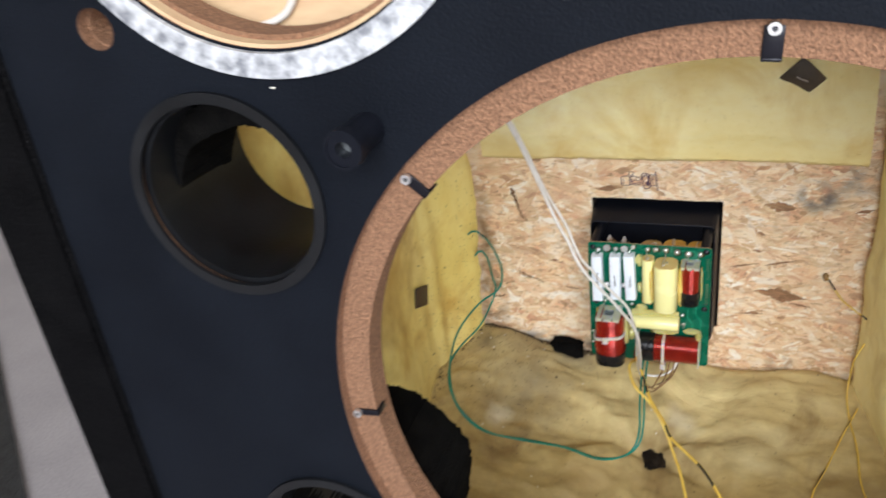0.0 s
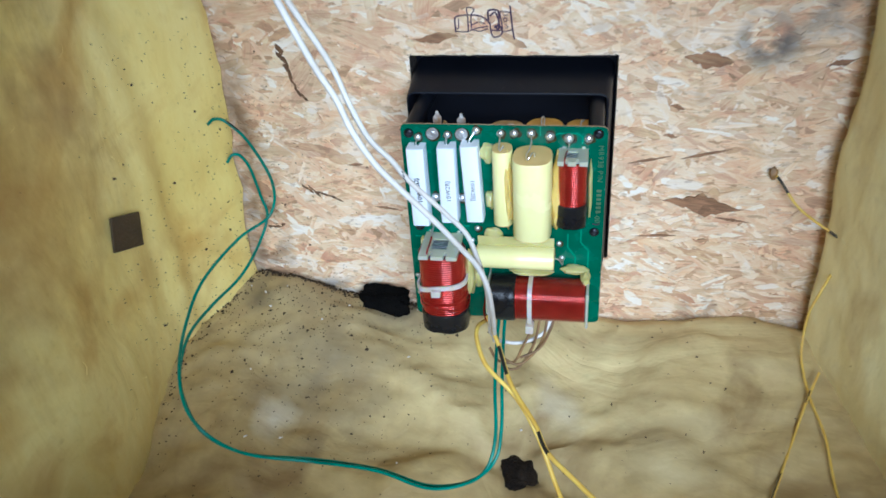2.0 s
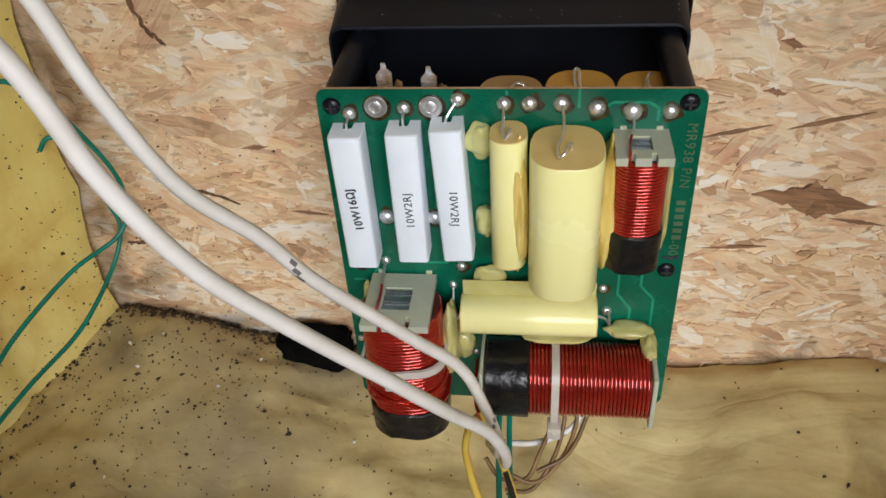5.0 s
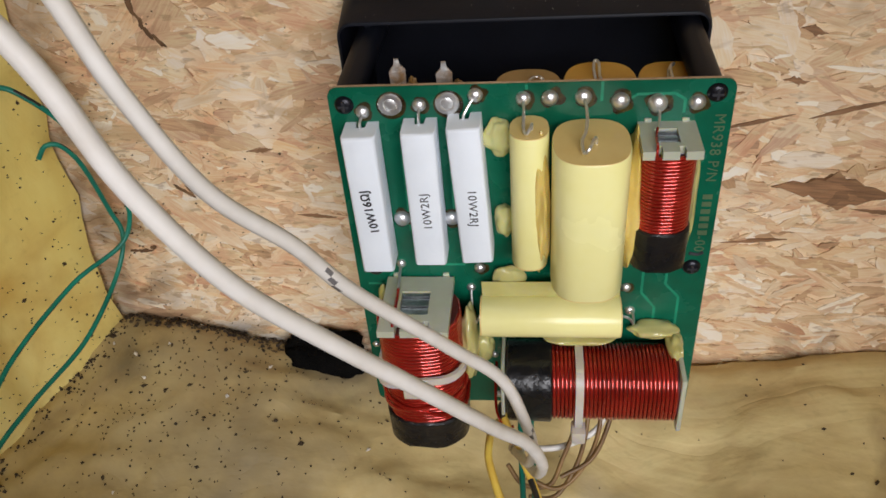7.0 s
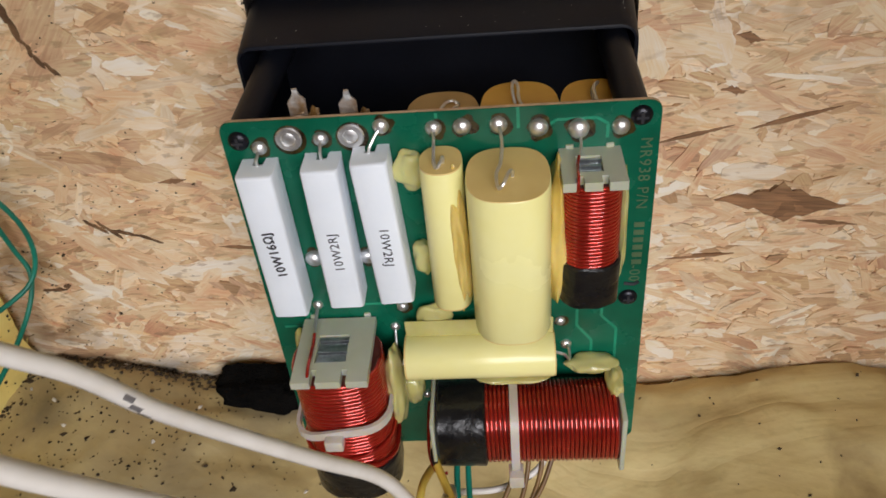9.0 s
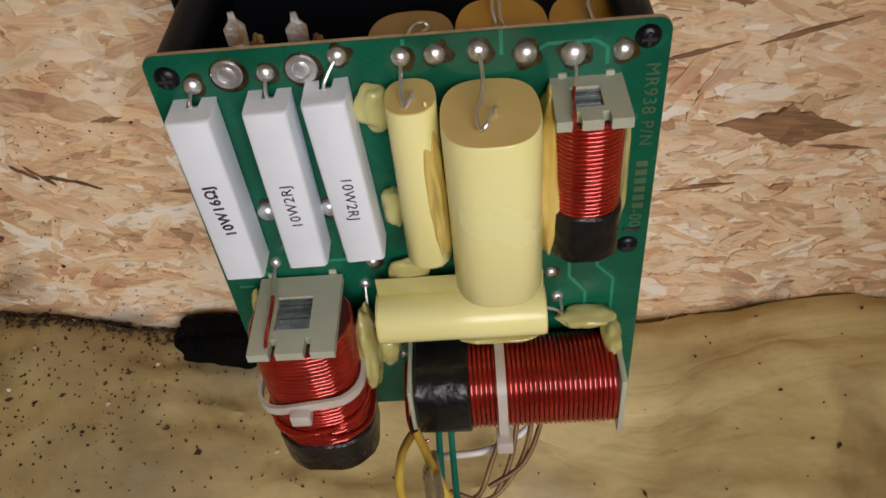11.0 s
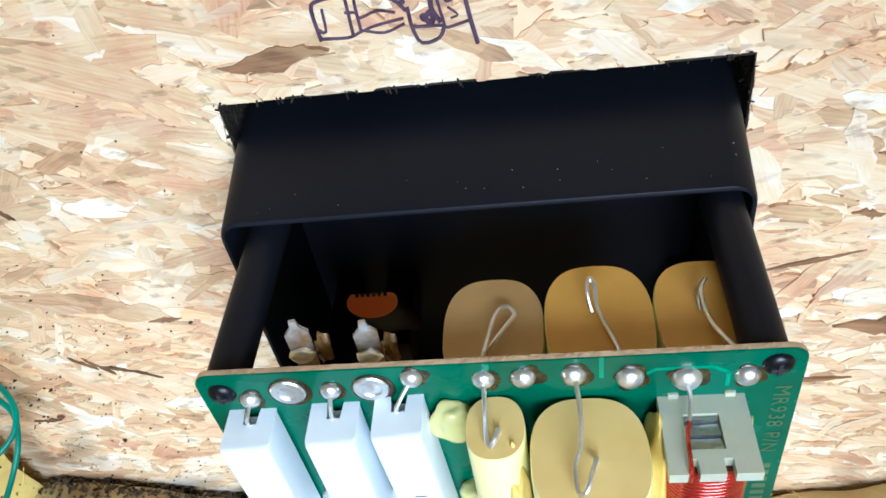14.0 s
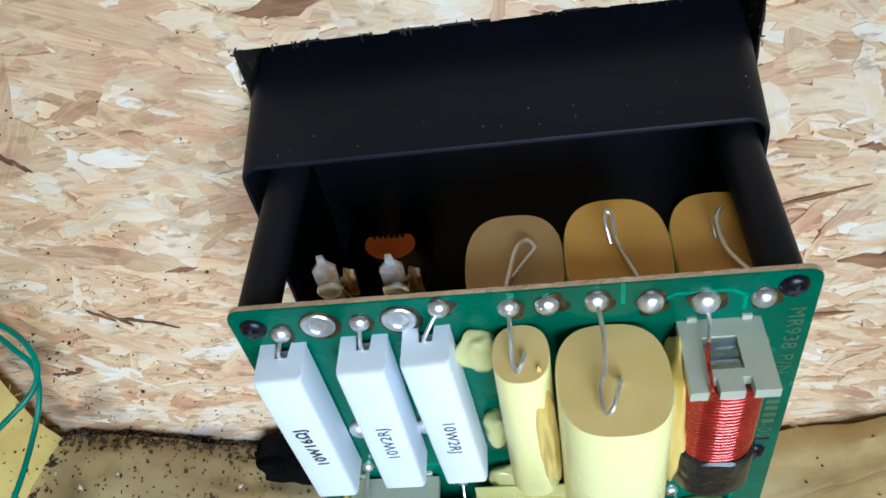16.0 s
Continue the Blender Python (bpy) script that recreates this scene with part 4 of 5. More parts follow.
# ---- terminal cup ----
cup = thing("terminal_cup", (0, 0.0, 0.165), "black plastic terminal cup set through the back panel", "terminal cup")
CX, CA, CZ, CB = -0.0026, 0.0654, 0.2355, 0.0725
bm = bmesh.new()
o, i_ = rounded(CA, CB, 0.006, 6), rounded(CA - 0.0026, CB - 0.0026, 0.004, 6)
f, L = AXES["y"], []
for out, y, g in ((o, 0.030, 0.0030), (o, 0.0, 0.0018), (o, -0.0332, -0.0008), (o, -0.0342, -0.0011), (o, -0.0345, -0.0016), (i_, -0.0345, 0.0004), (i_, -0.033, 0.0), (i_, 0.012, -0.001)):
    L.append([bm.verts.new(f(CX + p + g * (1 if p > 0 else -1), CZ + q + g * (1 if q > 0 else -1), y)) for p, q in out])
for a, b in zip(L, L[1:]):
    for k in range(len(o)):
        bm.faces.new((a[k], a[(k + 1) % len(o)], b[(k + 1) % len(o)], b[k]))
bm.faces.new(L[0])
bm.faces.new(L[-1])
part("shell", bm, M_PLASTIC, cup, "glossy black moulded shell, scratched at its rim")
bm = bmesh.new()
box(bm, -0.085, 0.084, 0.0200, 0.0235, 0.150, 0.332, 0.001)
part("flange", bm, M_PLASTIC, cup)
for x, z in ((-0.0565, 0.2985), (0.0545, 0.2995), (-0.0545, 0.234), (0.0555, 0.234)):
    bm = prism(bmesh.new(), rounded(0.0046, 0.0046, 0.0045, 5), "y", [(-0.0772, 0), (0.0115, 0.0006)], (x, z))
    box(bm, x - 0.0009, x + 0.0009, -0.030, 0.0115, z, z + (0.0075 if z > 0.27 else 0.002), 0)
    part("post", bm, M_PLASTIC, cup, "black moulded standoff post")
# stub of unknown kind, added to carry the flat-cut orange label
D_SHAPE = [(0.0074 * math.cos(w), min(0.0045 * math.sin(w), 0.0026)) for w in (2 * math.pi * k / 44 for k in range(44))]
lean = Matrix.Translation((-0.0358, -0.0285, 0.2690)) @ Matrix.Rotation(radians(32), 4, "X")
bm = prism(bmesh.new(), D_SHAPE, "z", [(-0.0390, 0), (-0.0007, 0), (-0.0003, -0.0002)])
bm.transform(lean)
box(bm, -0.0410, -0.0310, -0.0200, 0.0118, 0.2270, 0.2400, 0.0005)
stub = part("label_stub", bm, M_RED_DARK, cup, "dark red upright stub of unknown kind")
bm = prism(bmesh.new(), D_SHAPE, "z", [(-0.0002, -0.0002), (0.0002, -0.0002)])
bm.transform(lean)
part("round_label", bm, M_ORANGE, stub, "rounded orange label with upside-down print")
for k in range(6):
    bm = box(bmesh.new(), -0.0048 + k * 0.0016, -0.0038 + k * 0.0016, 0.0016, 0.0026, 0.0002, 0.00026)
    bm.transform(lean)
    part("print_bar", bm, M_INK, stub, smooth=False)

# ---- crossover board ----
YB = -0.079
pcb = thing("crossover_board", (0, -0.078, 0.163), "green crossover circuit board crowded with parts, screwed to the terminal cup", "circuit board")
bm = prism(bmesh.new(), rounded(0.0615, 0.071, 0.0035, 5), "y", [(YB, -0.0002), (YB + 0.0003, 0), (-0.0774, 0)], (0, 0.234))
for f_ in bm.faces:
    c = f_.calc_center_median()
    f_.material_index = 0 if c.y < YB + 0.0002 else 1
board = part("board", bm, [M_PCB, M_PCB_EDGE], pcb, "green lacquered board with a bare tan edge")
for pts in ([(0.028, 0.297), (0.033, 0.3005), (0.044, 0.3005), (0.047, 0.2985), (0.047, 0.294)], [(0.0225, 0.305), (0.0225, 0.2985)], [(0.0, 0.3045), (0.0, 0.300)], [(0.040, 0.232), (0.040, 0.222), (0.045, 0.215), (0.045, 0.205)],
            [(0.048, 0.243), (0.048, 0.226), (0.053, 0.220), (0.053, 0.19)], [(-0.039, 0.292), (-0.040, 0.28), (-0.040, 0.25)], [(-0.048, 0.232), (-0.052, 0.226), (-0.058, 0.226)], [(-0.03, 0.235), (-0.022, 0.235)], [(-0.020, 0.29), (-0.0245, 0.28), (-0.0245, 0.255)]):
    bm = bmesh.new()
    for a, b in zip(pts, pts[1:]):
        d = Vector((b[0] - a[0], b[1] - a[1])).normalized() * 0.00045
        nx, nz = -d.y, d.x
        vs = [bm.verts.new((p[0] + s * nx, YB - 0.00008, p[1] + s * nz)) for p, s in ((a, 1), (b, 1), (b, -1), (a, -1))]
        lo = [bm.verts.new((v.co.x, YB + 0.0001, v.co.z)) for v in vs]
        bm.faces.new(vs)
        for k in range(4):
            bm.faces.new((vs[k], vs[(k + 1) % 4], lo[(k + 1) % 4], lo[k]))
    part("trace", bm, M_TRACE, board, smooth=False)
lettering("print", "MR938 P/N", 0.0047, (0.0578, YB - 0.0001, 0.2812), spun(-90), M_SILK, board)
lettering("print", "-00", 0.0047, (0.0574, YB - 0.0001, 0.2440), spun(-90), M_SILK, board)
for k in range(6):
    part("print_bar", box(bmesh.new(), 0.0563, 0.0593, YB - 0.00012, YB, 0.2632 - k * 0.0029 - 0.0010, 0.2632 - k * 0.0029 + 0.0008), M_SILK, board, smooth=False)
part("marker_dash", tube(bmesh.new(), [(0.0545, YB - 0.0001, 0.2400), (0.0575, YB - 0.0001, 0.2395), (0.0590, YB - 0.0001, 0.2405)], 0.0006, 6, 4), M_INK, board)

# screws
for x, z in ((-0.0565, 0.299), (0.056, 0.3005), (0.056, 0.234), (-0.0545, 0.2335)):
    sc = part("screw", dome(bmesh.new(), x, z, 0.0031, 0.0016, YB, 20), M_SCREW, pcb, "black cross-head screw")
    bm = box(bmesh.new(), x - 0.0017, x + 0.0017, YB - 0.00185, YB - 0.0012, z - 0.0004, z + 0.0004)
    box(bm, x - 0.0004, x + 0.0004, YB - 0.00182, YB - 0.0012, z - 0.0017, z + 0.0017)
    part("recess", bm, M_INK, sc, smooth=False)

# solder beads, with burnt flux round some
PADS = [(-0.051, 0.2965, 0.0019), (-0.033, 0.2985, 0.0019), (-0.0155, 0.3015, 0.0020), (-0.001, 0.3, 0.0020), (0.007, 0.3, 0.0022), (0.017, 0.3, 0.0022), (0.028, 0.2985, 0.0024), (0.039, 0.2975, 0.0026),
        (0.0505, 0.2975, 0.0022), (-0.0425, 0.2555, 0.0030), (-0.0255, 0.2555, 0.0028), (-0.045, 0.2355, 0.0018), (-0.017, 0.2335, 0.0020), (-0.0205, 0.2245, 0.0017), (0.0345, 0.2245, 0.0018), (0.0365, 0.2135, 0.0020),
        (-0.059, 0.195, 0.0014), (-0.059, 0.181, 0.0013), (-0.012, 0.176, 0.0018), (-0.013, 0.190, 0.0015), (-0.012, 0.1675, 0.0016)]
BURNT = (0, 1, 2, 3, 4, 5, 6, 7, 8, 9, 10, 12, 14)
for k, (x, z, r) in enumerate(PADS):
    r *= 1.2 if z > 0.29 else 1.0
    bm = dome(bmesh.new(), x, z, r, r * 0.8)
    bead = part("solder_bead", bm, M_SOLDER, pcb)
    if k in BURNT:
        b2 = bmesh.new()
        vs = []
        for q in range(20):
            w = 2 * math.pi * q / 20
            rr = r * (1.3 + 0.6 * noise.noise(Vector((math.cos(w) * 1.3, math.sin(w) * 1.3, k))))
            vs.append((rr * math.cos(w), rr * math.sin(w)))
        prism(b2, vs, "y", [(YB - 0.00015, 0), (YB + 0.0001, 0)], (x + 0.0006, z - 0.0002))
        part("burnt_flux", b2, M_FLUX, bead, "brown burnt flux")
for x, z in ((-0.042, 0.299), (-0.0242, 0.299)):
    bm = ring_plate(bmesh.new(), x, z, 0.0020, 0.0038, YB - 0.0009, YB, 28)
    bmesh.ops.bevel(bm, geom=bm.edges[:], offset=0.0003, segments=1, affect="EDGES")
    dome(bm, x, z, 0.0026, 0.0008)
    ey = part("eyelet", bm, M_SOLDER, pcb, "dull solder-filled eyelet")
    b2 = ring_plate(bmesh.new(), x + 0.0003, z - 0.0005, 0.0034, 0.0047, YB - 0.00016, YB + 0.0001, 28)
    part("burnt_flux", b2, M_FLUX, ey, "brown burnt flux")

# cement resistors
def resistor(x0, x1, z0, z1, lean, text, turn, pad, tz, bold=0.00002):
    m = Matrix.Translation(((x0 + x1) / 2, 0, (z0 + z1) / 2)) @ Matrix.Rotation(radians(lean), 4, "Y")
    a, h = (x1 - x0) / 2, (z1 - z0) / 2
    yf, yb, k = -0.0897, -0.0797, 0.0018
    prof = [(-a, yf + 0.0011), (-a + 0.0003, yf + 0.0004), (-a + 0.0009, yf), (a - 0.0009, yf), (a - 0.0003, yf + 0.0004), (a, yf + 0.0011), (a, yb), (k, yb), (k * 0.8, yb - 0.0042), (-k * 0.8, yb - 0.0042), (-k, yb), (-a, yb)]
    bm = bmesh.new()
    prism(bm, prof, "z", [(-h, -0.0005), (-h + 0.0005, 0), (h - 0.0009, 0), (h - 0.0003, -0.0003), (h, -0.0009)])
    bm.transform(m)
    body = part("resistor", bm, M_CERAMIC, pcb, "white ceramic power resistor")
    bm = box(bmesh.new(), -k * 0.78, k * 0.78, yb - 0.0041, yb - 0.0004, -h + 0.0005, h - 0.0014)
    bm.transform(m)
    part("cement_fill", bm, M_CEMENT, body, smooth=False)
    top = m @ Vector((0, yb - 0.0022, h - 0.002))
    up = m @ Vector((0, yb - 0.0035, h + 0.0012))
    part("lead", tube(bmesh.new(), [top, up, (lerp(up.x, pad[0], 0.6), -0.0812, lerp(up.z, pad[1], 0.7)), (pad[0], -0.0798, pad[1])], 0.00045, 8, 5), M_SOLDER, body, "tinned wire lead")
    lettering("print", text, 0.0039, m @ Vector((0.0004, yf - 0.00005, tz)), m.to_3x3().to_4x4() @ spun(turn), M_INK, body, "black printed value", bold)


resistor(-0.0566, -0.0459, 0.2400, 0.2930, -0.6, "10W16\u03a9J", 96, (-0.051, 0.2965), -0.001, 0.00012)
resistor(-0.0381, -0.0275, 0.2430, 0.2940, -0.4, "10W2RJ", 92, (-0.033, 0.2985), -0.003)
resistor(-0.0231, -0.0126, 0.2440, 0.2955, -2.6, "10W2RJ", -92, (-0.0155, 0.3015), -0.003)


# wound capacitors
def squircle(a, b, e=2.7, n=44):
    out = []
    for i in range(n):
        c, s = math.cos(2 * math.pi * i / n), math.sin(2 * math.pi * i / n)
        out.append((a * math.copysign(abs(c) ** (2 / e), c), b * math.copysign(abs(s) ** (2 / e), s)))
    return out


def capacitor(axis, centre, a, b, w0, w1, end, lead, label, e=2.7):
    """Yellow film wrap round a wound core, with epoxy ends set a little back."""
    o = squircle(a, b, e)
    bm = bmesh.new()
    f, L = AXES[axis], []
    for w, g in ((w0 + 0.0008, -0.0008), (w0, -0.0004), (w0 + 0.0006, 0.0), (w1 - 0.0006, 0.0), (w1, -0.0003), (w1 - 0.0008, -0.0008)):
        L.append([bm.verts.new(f(centre[0] + p * (1 + g / a), centre[1] + q * (1 + g / b), w)) for p, q in o])
    for p, q in zip(L, L[1:]):
        for k in range(len(o)):
            bm.faces.new((p[k], p[(k + 1) % len(o)], q[(k + 1) % len(o)], q[k]))
    body = part("capacitor", bm, M_FILM, pcb, label)
    for w, s in ((w0, 1), (w1, -1)):
        bm = prism(bmesh.new(), [(p * 0.975, q * 0.975) for p, q in o], axis, [(w - s * 0.0002, 0), (w + s * 0.004, 0)], centre)
        part("end_fill", bm, end, body, "tan epoxy end")
    if lead:
        part("lead", tube(bmesh.new(), lead, 0.0005, 8, 7), M_SOLDER, body, "bent tinned lead")
    return body


capacitor("z", (0.0008, -0.0868), 0.0060, 0.0074, 0.2445, 0.2942, M_EPOXY, [(0.0014, -0.0885, 0.2925), (0.0016, -0.0885, 0.2962), (0.0012, -0.0905, 0.2962), (0.0, -0.0915, 0.2948), (-0.0008, -0.0895, 0.2955), (-0.0008, -0.0845, 0.2985), (-0.001, -0.0798, 0.300)], "slim yellow film capacitor smeared with amber glue", 2.4)
capacitor("z", (0.0190, -0.0931), 0.0115, 0.0135, 0.2415, 0.2928, M_EPOXY, [(0.0202, -0.0945, 0.2918), (0.0202, -0.0950, 0.2950), (0.0192, -0.0985, 0.2968), (0.0178, -0.1020, 0.2958), (0.0164, -0.1015, 0.2942), (0.0160, -0.0970, 0.2955), (0.0172, -0.0935, 0.2968), (0.0178, -0.0870, 0.2985), (0.0172, -0.0798, 0.3005)], "large yellow film capacitor")
capacitor("x", (-0.0876, 0.2185), 0.0080, 0.0070, -0.0166, 0.0320, M_EPOXY, [(0.0322, -0.0885, 0.2195), (0.0352, -0.0888, 0.2185), (0.0372, -0.0862, 0.2135), (0.0372, -0.0820, 0.2150), (0.0365, -0.0795, 0.2135)], "yellow film capacitor lying across the board", 2.2)
part("lead", tube(bmesh.new(), [(-0.0168, -0.0885, 0.2195), (-0.0186, -0.0895, 0.2165), (-0.0198, -0.0865, 0.2175), (-0.0203, -0.0825, 0.2215), (-0.0205, -0.0795, 0.2245)], 0.00045, 8, 6), M_SOLDER, pcb)
capacitor("z", (0.0003, -0.0608), 0.0114, 0.0156, 0.2400, 0.2930, M_EPOXY_DULL, [(-0.0012, -0.0665, 0.2918), (0.0, -0.0672, 0.2955), (0.0035, -0.0618, 0.2958), (0.0052, -0.0585, 0.2955), (0.0035, -0.0560, 0.2955), (0.0010, -0.0590, 0.2960), (-0.0012, -0.0680, 0.296), (-0.0018, -0.0745, 0.298)], "yellow film capacitor behind the board")
capacitor("z", (0.0236, -0.0605), 0.0119, 0.0163, 0.2400, 0.2945, M_EPOXY_ORANGE, [(0.0225, -0.0590, 0.2935), (0.0215, -0.0555, 0.2975), (0.0220, -0.0525, 0.2990), (0.0232, -0.0540, 0.2985), (0.0235, -0.0590, 0.2960), (0.0262, -0.0680, 0.2960), (0.0275, -0.0755, 0.298)], "yellow film capacitor behind the board")
capacitor("z", (0.0469, -0.0605), 0.0113, 0.0163, 0.2400, 0.2940, M_EPOXY_ORANGE, [(0.0455, -0.0600, 0.2930), (0.0452, -0.0560, 0.2965), (0.0472, -0.0530, 0.2975), (0.0455, -0.0570, 0.2980), (0.0465, -0.0640, 0.2960), (0.0505, -0.0745, 0.298)], "yellow film capacitor behind the board")

# spade tabs behind the top edge
for x, z in ((-0.0405, 0.3078), (-0.0258, 0.3065)):
    bm = prism(bmesh.new(), [(-0.0024, -0.014), (0.0024, -0.014), (0.0026, -0.0025), (0.0011, -0.0008), (0.0007, 0.0012), (-0.0007, 0.0012), (-0.0009, -0.0008), (-0.0026, -0.0028)], "y", [(-0.0690, 0), (-0.0682, 0)], (x, z))
    bm.transform(Matrix.Translation((x, -0.0686, z)) @ Matrix.Rotation(radians(9), 4, "Z") @ Matrix.Translation((-x, 0.0686, -z)))
    tab = part("spade_tab", bm, M_RUSTY, pcb, "rust-spotted tinned spade tab", smooth=False)
    part("solder_bead", lump(bmesh.new(), (x, -0.0700, z - 0.0085), (0.0030, 0.0020, 0.0016), x * 300, 0.3, 2), M_SOLDER, tab)
    part("insulator", lump(bmesh.new(), (x + 0.0038, -0.0665, z - 0.0105), (0.0018, 0.0020, 0.0040), 4, 0.7, 3), M_BROWN_WIRE, tab)


# chokes
def winding(axis, centre, a, b, r, w0, w1, turns, wire, seed):
    o = rounded(a - wire, b - wire, r, 4)
    n, f, line = len(o), AXES[axis], []
    rn = random.Random(seed)
    for k in range(turns):
        j = rn.uniform(-0.12, 0.12) * wire
        for i, (p, q) in enumerate(o):
            w = w0 + (w1 - w0) * (k + i / n) / turns
            line.append(Vector(f(centre[0] + p + j * (p > 0), centre[1] + q + j, w)))
    return tube(bmesh.new(), None, wire, 10, line=line)


def tie(axis, centre, a, b, r, w, half, tilt, head):
    o = rounded(a, b, r, 5)
    bm, f, L = bmesh.new(), AXES[axis], []
    for g, dw in ((0.0, -half), (0.0011, -half), (0.0011, half), (0.0, half)):
        L.append([bm.verts.new(f(centre[0] + p * (1 + g / a), centre[1] + q * (1 + g / b), w + dw + tilt * p)) for p, q in o])
    for p, q in zip(L, L[1:] + L[:1]):
        for k in range(len(o)):
            bm.faces.new((p[k], p[(k + 1) % len(o)], q[(k + 1) % len(o)], q[k]))
    box(bm, *head, 0.0006)
    return bm


def choke_upright(cx, cy, a, b, z0, zt, z1, turns, wire, flange, slot, lead, pad, seed):
    fx0, fx1, fy0, fy1 = flange
    bm = winding("z", (cx, cy), a, b, min(a, b) * 0.8, zt, z1 - 0.0030, turns, wire, seed)
    ck = part("choke", bm, M_COPPER, pcb, "choke wound with red enamelled copper wire")
    bm = prism(bmesh.new(), rounded(a - 1.5 * wire, b - 1.5 * wire, min(a, b) * 0.75, 6), "z", [(z0, 0), (z1 - 0.003, 0)], (cx, cy))
    part("core_tube", bm, M_ENAMEL_SHADE, ck)
    sx0, sx1, sy0, sy1 = slot
    ny = fy0 + (sy0 - fy0) * 0.62
    n0, n1 = sx0 - 0.0004, sx1 - 0.0008
    bm = plate(bmesh.new(), [(fx0, fy0), (n0, fy0), (n0, ny), (n0 + 0.0018, ny), (n0 + 0.0018, fy0), (n1, fy0), (n1, ny), (n1 + 0.0018, ny), (n1 + 0.0018, fy0), (fx1, fy0), (fx1, fy1), (fx0, fy1)],
               [[(sx0, sy0), (sx1, sy0), (sx1, sy1), (sx0, sy1)]], z1 - 0.0028, z1)
    bm.transform(Matrix(((1, 0, 0, 0), (0, 0, 1, 0), (0, 1, 0, 0), (0, 0, 0, 1))))
    part("bobbin_flange", bm, M_BOBBIN, ck, "milky nylon bobbin flange", smooth=False)
    for x in (fx0 + 0.002, fx1 - 0.004):
        part("lug", box(bmesh.new(), x, x + 0.0022, -0.0797, -0.0783, z1 - 0.001, z1 + 0.0012, 0.0003), M_BOBBIN, ck)
    n = 7
    for k in range(n):
        y = lerp(sy0 + 0.0002, sy1 - 0.0002, k / n)
        part("lamination", box(bmesh.new(), sx0 + 0.0002, sx1 - 0.0002, y, y + (sy1 - sy0) / n * 0.8, z0 + 0.002, z1 - 0.0006 - 0.0005 * (k % 3)), M_STEEL, ck, "steel core sheet", smooth=False)
    bm = prism(bmesh.new(), rounded(a + 0.0003, b + 0.0003, min(a, b) * 0.8, 6), "z", [(z0 - 0.0005, -0.001), (z0, 0), (zt, 0.0002), (zt + 0.0006, -0.0004)], (cx, cy))
    for v in bm.verts:
        v.co += Vector((noise.noise(v.co * 300), noise.noise(v.co * 280 + Vector((9, 0, 0))), 0.6 * noise.noise(v.co * 200))) * 0.0005
    part("tape", bm, M_TAPE, ck, "wrinkled black tape round its lower end")
    part("bobbin_base", box(bmesh.new(), fx0 + 0.0045, fx1 - 0.0045, fy0 + 0.0065, fy1, z0 - 0.0028, z0 - 0.0006, 0.0005), M_BOBBIN, ck)
    part("lead", tube(bmesh.new(), lead, wire * 0.75, 8, 5, mark=lambda j, i: 1 if j > 11 else 0), [M_COPPER, M_SOLDER], ck)
    return ck


lc = choke_upright(-0.0378, -0.0943, 0.0148, 0.0142, 0.1700, 0.1830, 0.2300, 27, 0.00076, (-0.0503, -0.0263, -0.1085, -0.0800), (-0.0440, -0.0340, -0.1000, -0.0880),
    [(-0.0455, -0.1075, 0.2265), (-0.0452, -0.1040, 0.2312), (-0.0450, -0.0930, 0.2318), (-0.0452, -0.0850, 0.2335), (-0.045, -0.0797, 0.2355)], None, 1)
part("cable_tie", tie("z", (-0.0378, -0.0943), 0.0152, 0.0146, 0.008, 0.2065, 0.0016, 0.16, (-0.0432, -0.0372, -0.1130, -0.1086, 0.2015, 0.2062)), M_TIE, lc, "translucent nylon cable tie")
for w, t_ in ((0.1905, -0.28), (0.1925, 0.22)):
    part("stray_turn", tube(bmesh.new(), None, 0.0007, 8, line=[Vector((-0.0378 + p, -0.0943 + q, w + t_ * p)) for p, q in rounded(0.0153, 0.0147, 0.0115, 6) + rounded(0.0153, 0.0147, 0.0115, 6)[:1]]), M_COPPER, lc, "loose slanting turn of red wire")
rc = choke_upright(0.0421, -0.0868, 0.0085, 0.0092, 0.2455, 0.2600, 0.2912, 22, 0.00060, (0.0335, 0.0507, -0.0968, -0.0785), (0.0378, 0.0448, -0.0915, -0.0835),
    [(0.0374, -0.0968, 0.2885), (0.0376, -0.0960, 0.2922), (0.0380, -0.0890, 0.2925), (0.0394, -0.0830, 0.2945), (0.039, -0.0797, 0.2975)], None, 2)
bc = part("choke", winding("x", (-0.0930, 0.1912), 0.0128, 0.0138, 0.0100, 0.0085, 0.0522, 30, 0.00066, 3), M_COPPER, pcb, "choke wound with red enamelled copper wire, lying across the board")
part("core_tube", prism(bmesh.new(), rounded(0.0118, 0.0128, 0.0095, 5), "x", [(-0.008, 0), (0.053, 0)], (-0.0930, 0.1912)), M_ENAMEL_SHADE, bc)
for x0, x1 in ((-0.0098, -0.0080), (0.0526, 0.0548)):
    part("bobbin_flange", box(bmesh.new(), x0, x1 - 0.0004, -0.1055, -0.0800, 0.1785, 0.2045, 0.0006), M_BOBBIN, bc, "milky nylon bobbin flange")
bm = prism(bmesh.new(), rounded(0.0131, 0.0141, 0.0102, 6), "x", [(-0.0078, -0.0006), (-0.0074, 0), (0.0078, 0.0002), (0.0084, -0.0004)], (-0.0930, 0.1912))
for v in bm.verts:
    v.co += Vector((0.6 * noise.noise(v.co * 200), noise.noise(v.co * 300), noise.noise(v.co * 280))) * 0.0004
part("tape", bm, M_TAPE, bc, "glossy black tape round one end")
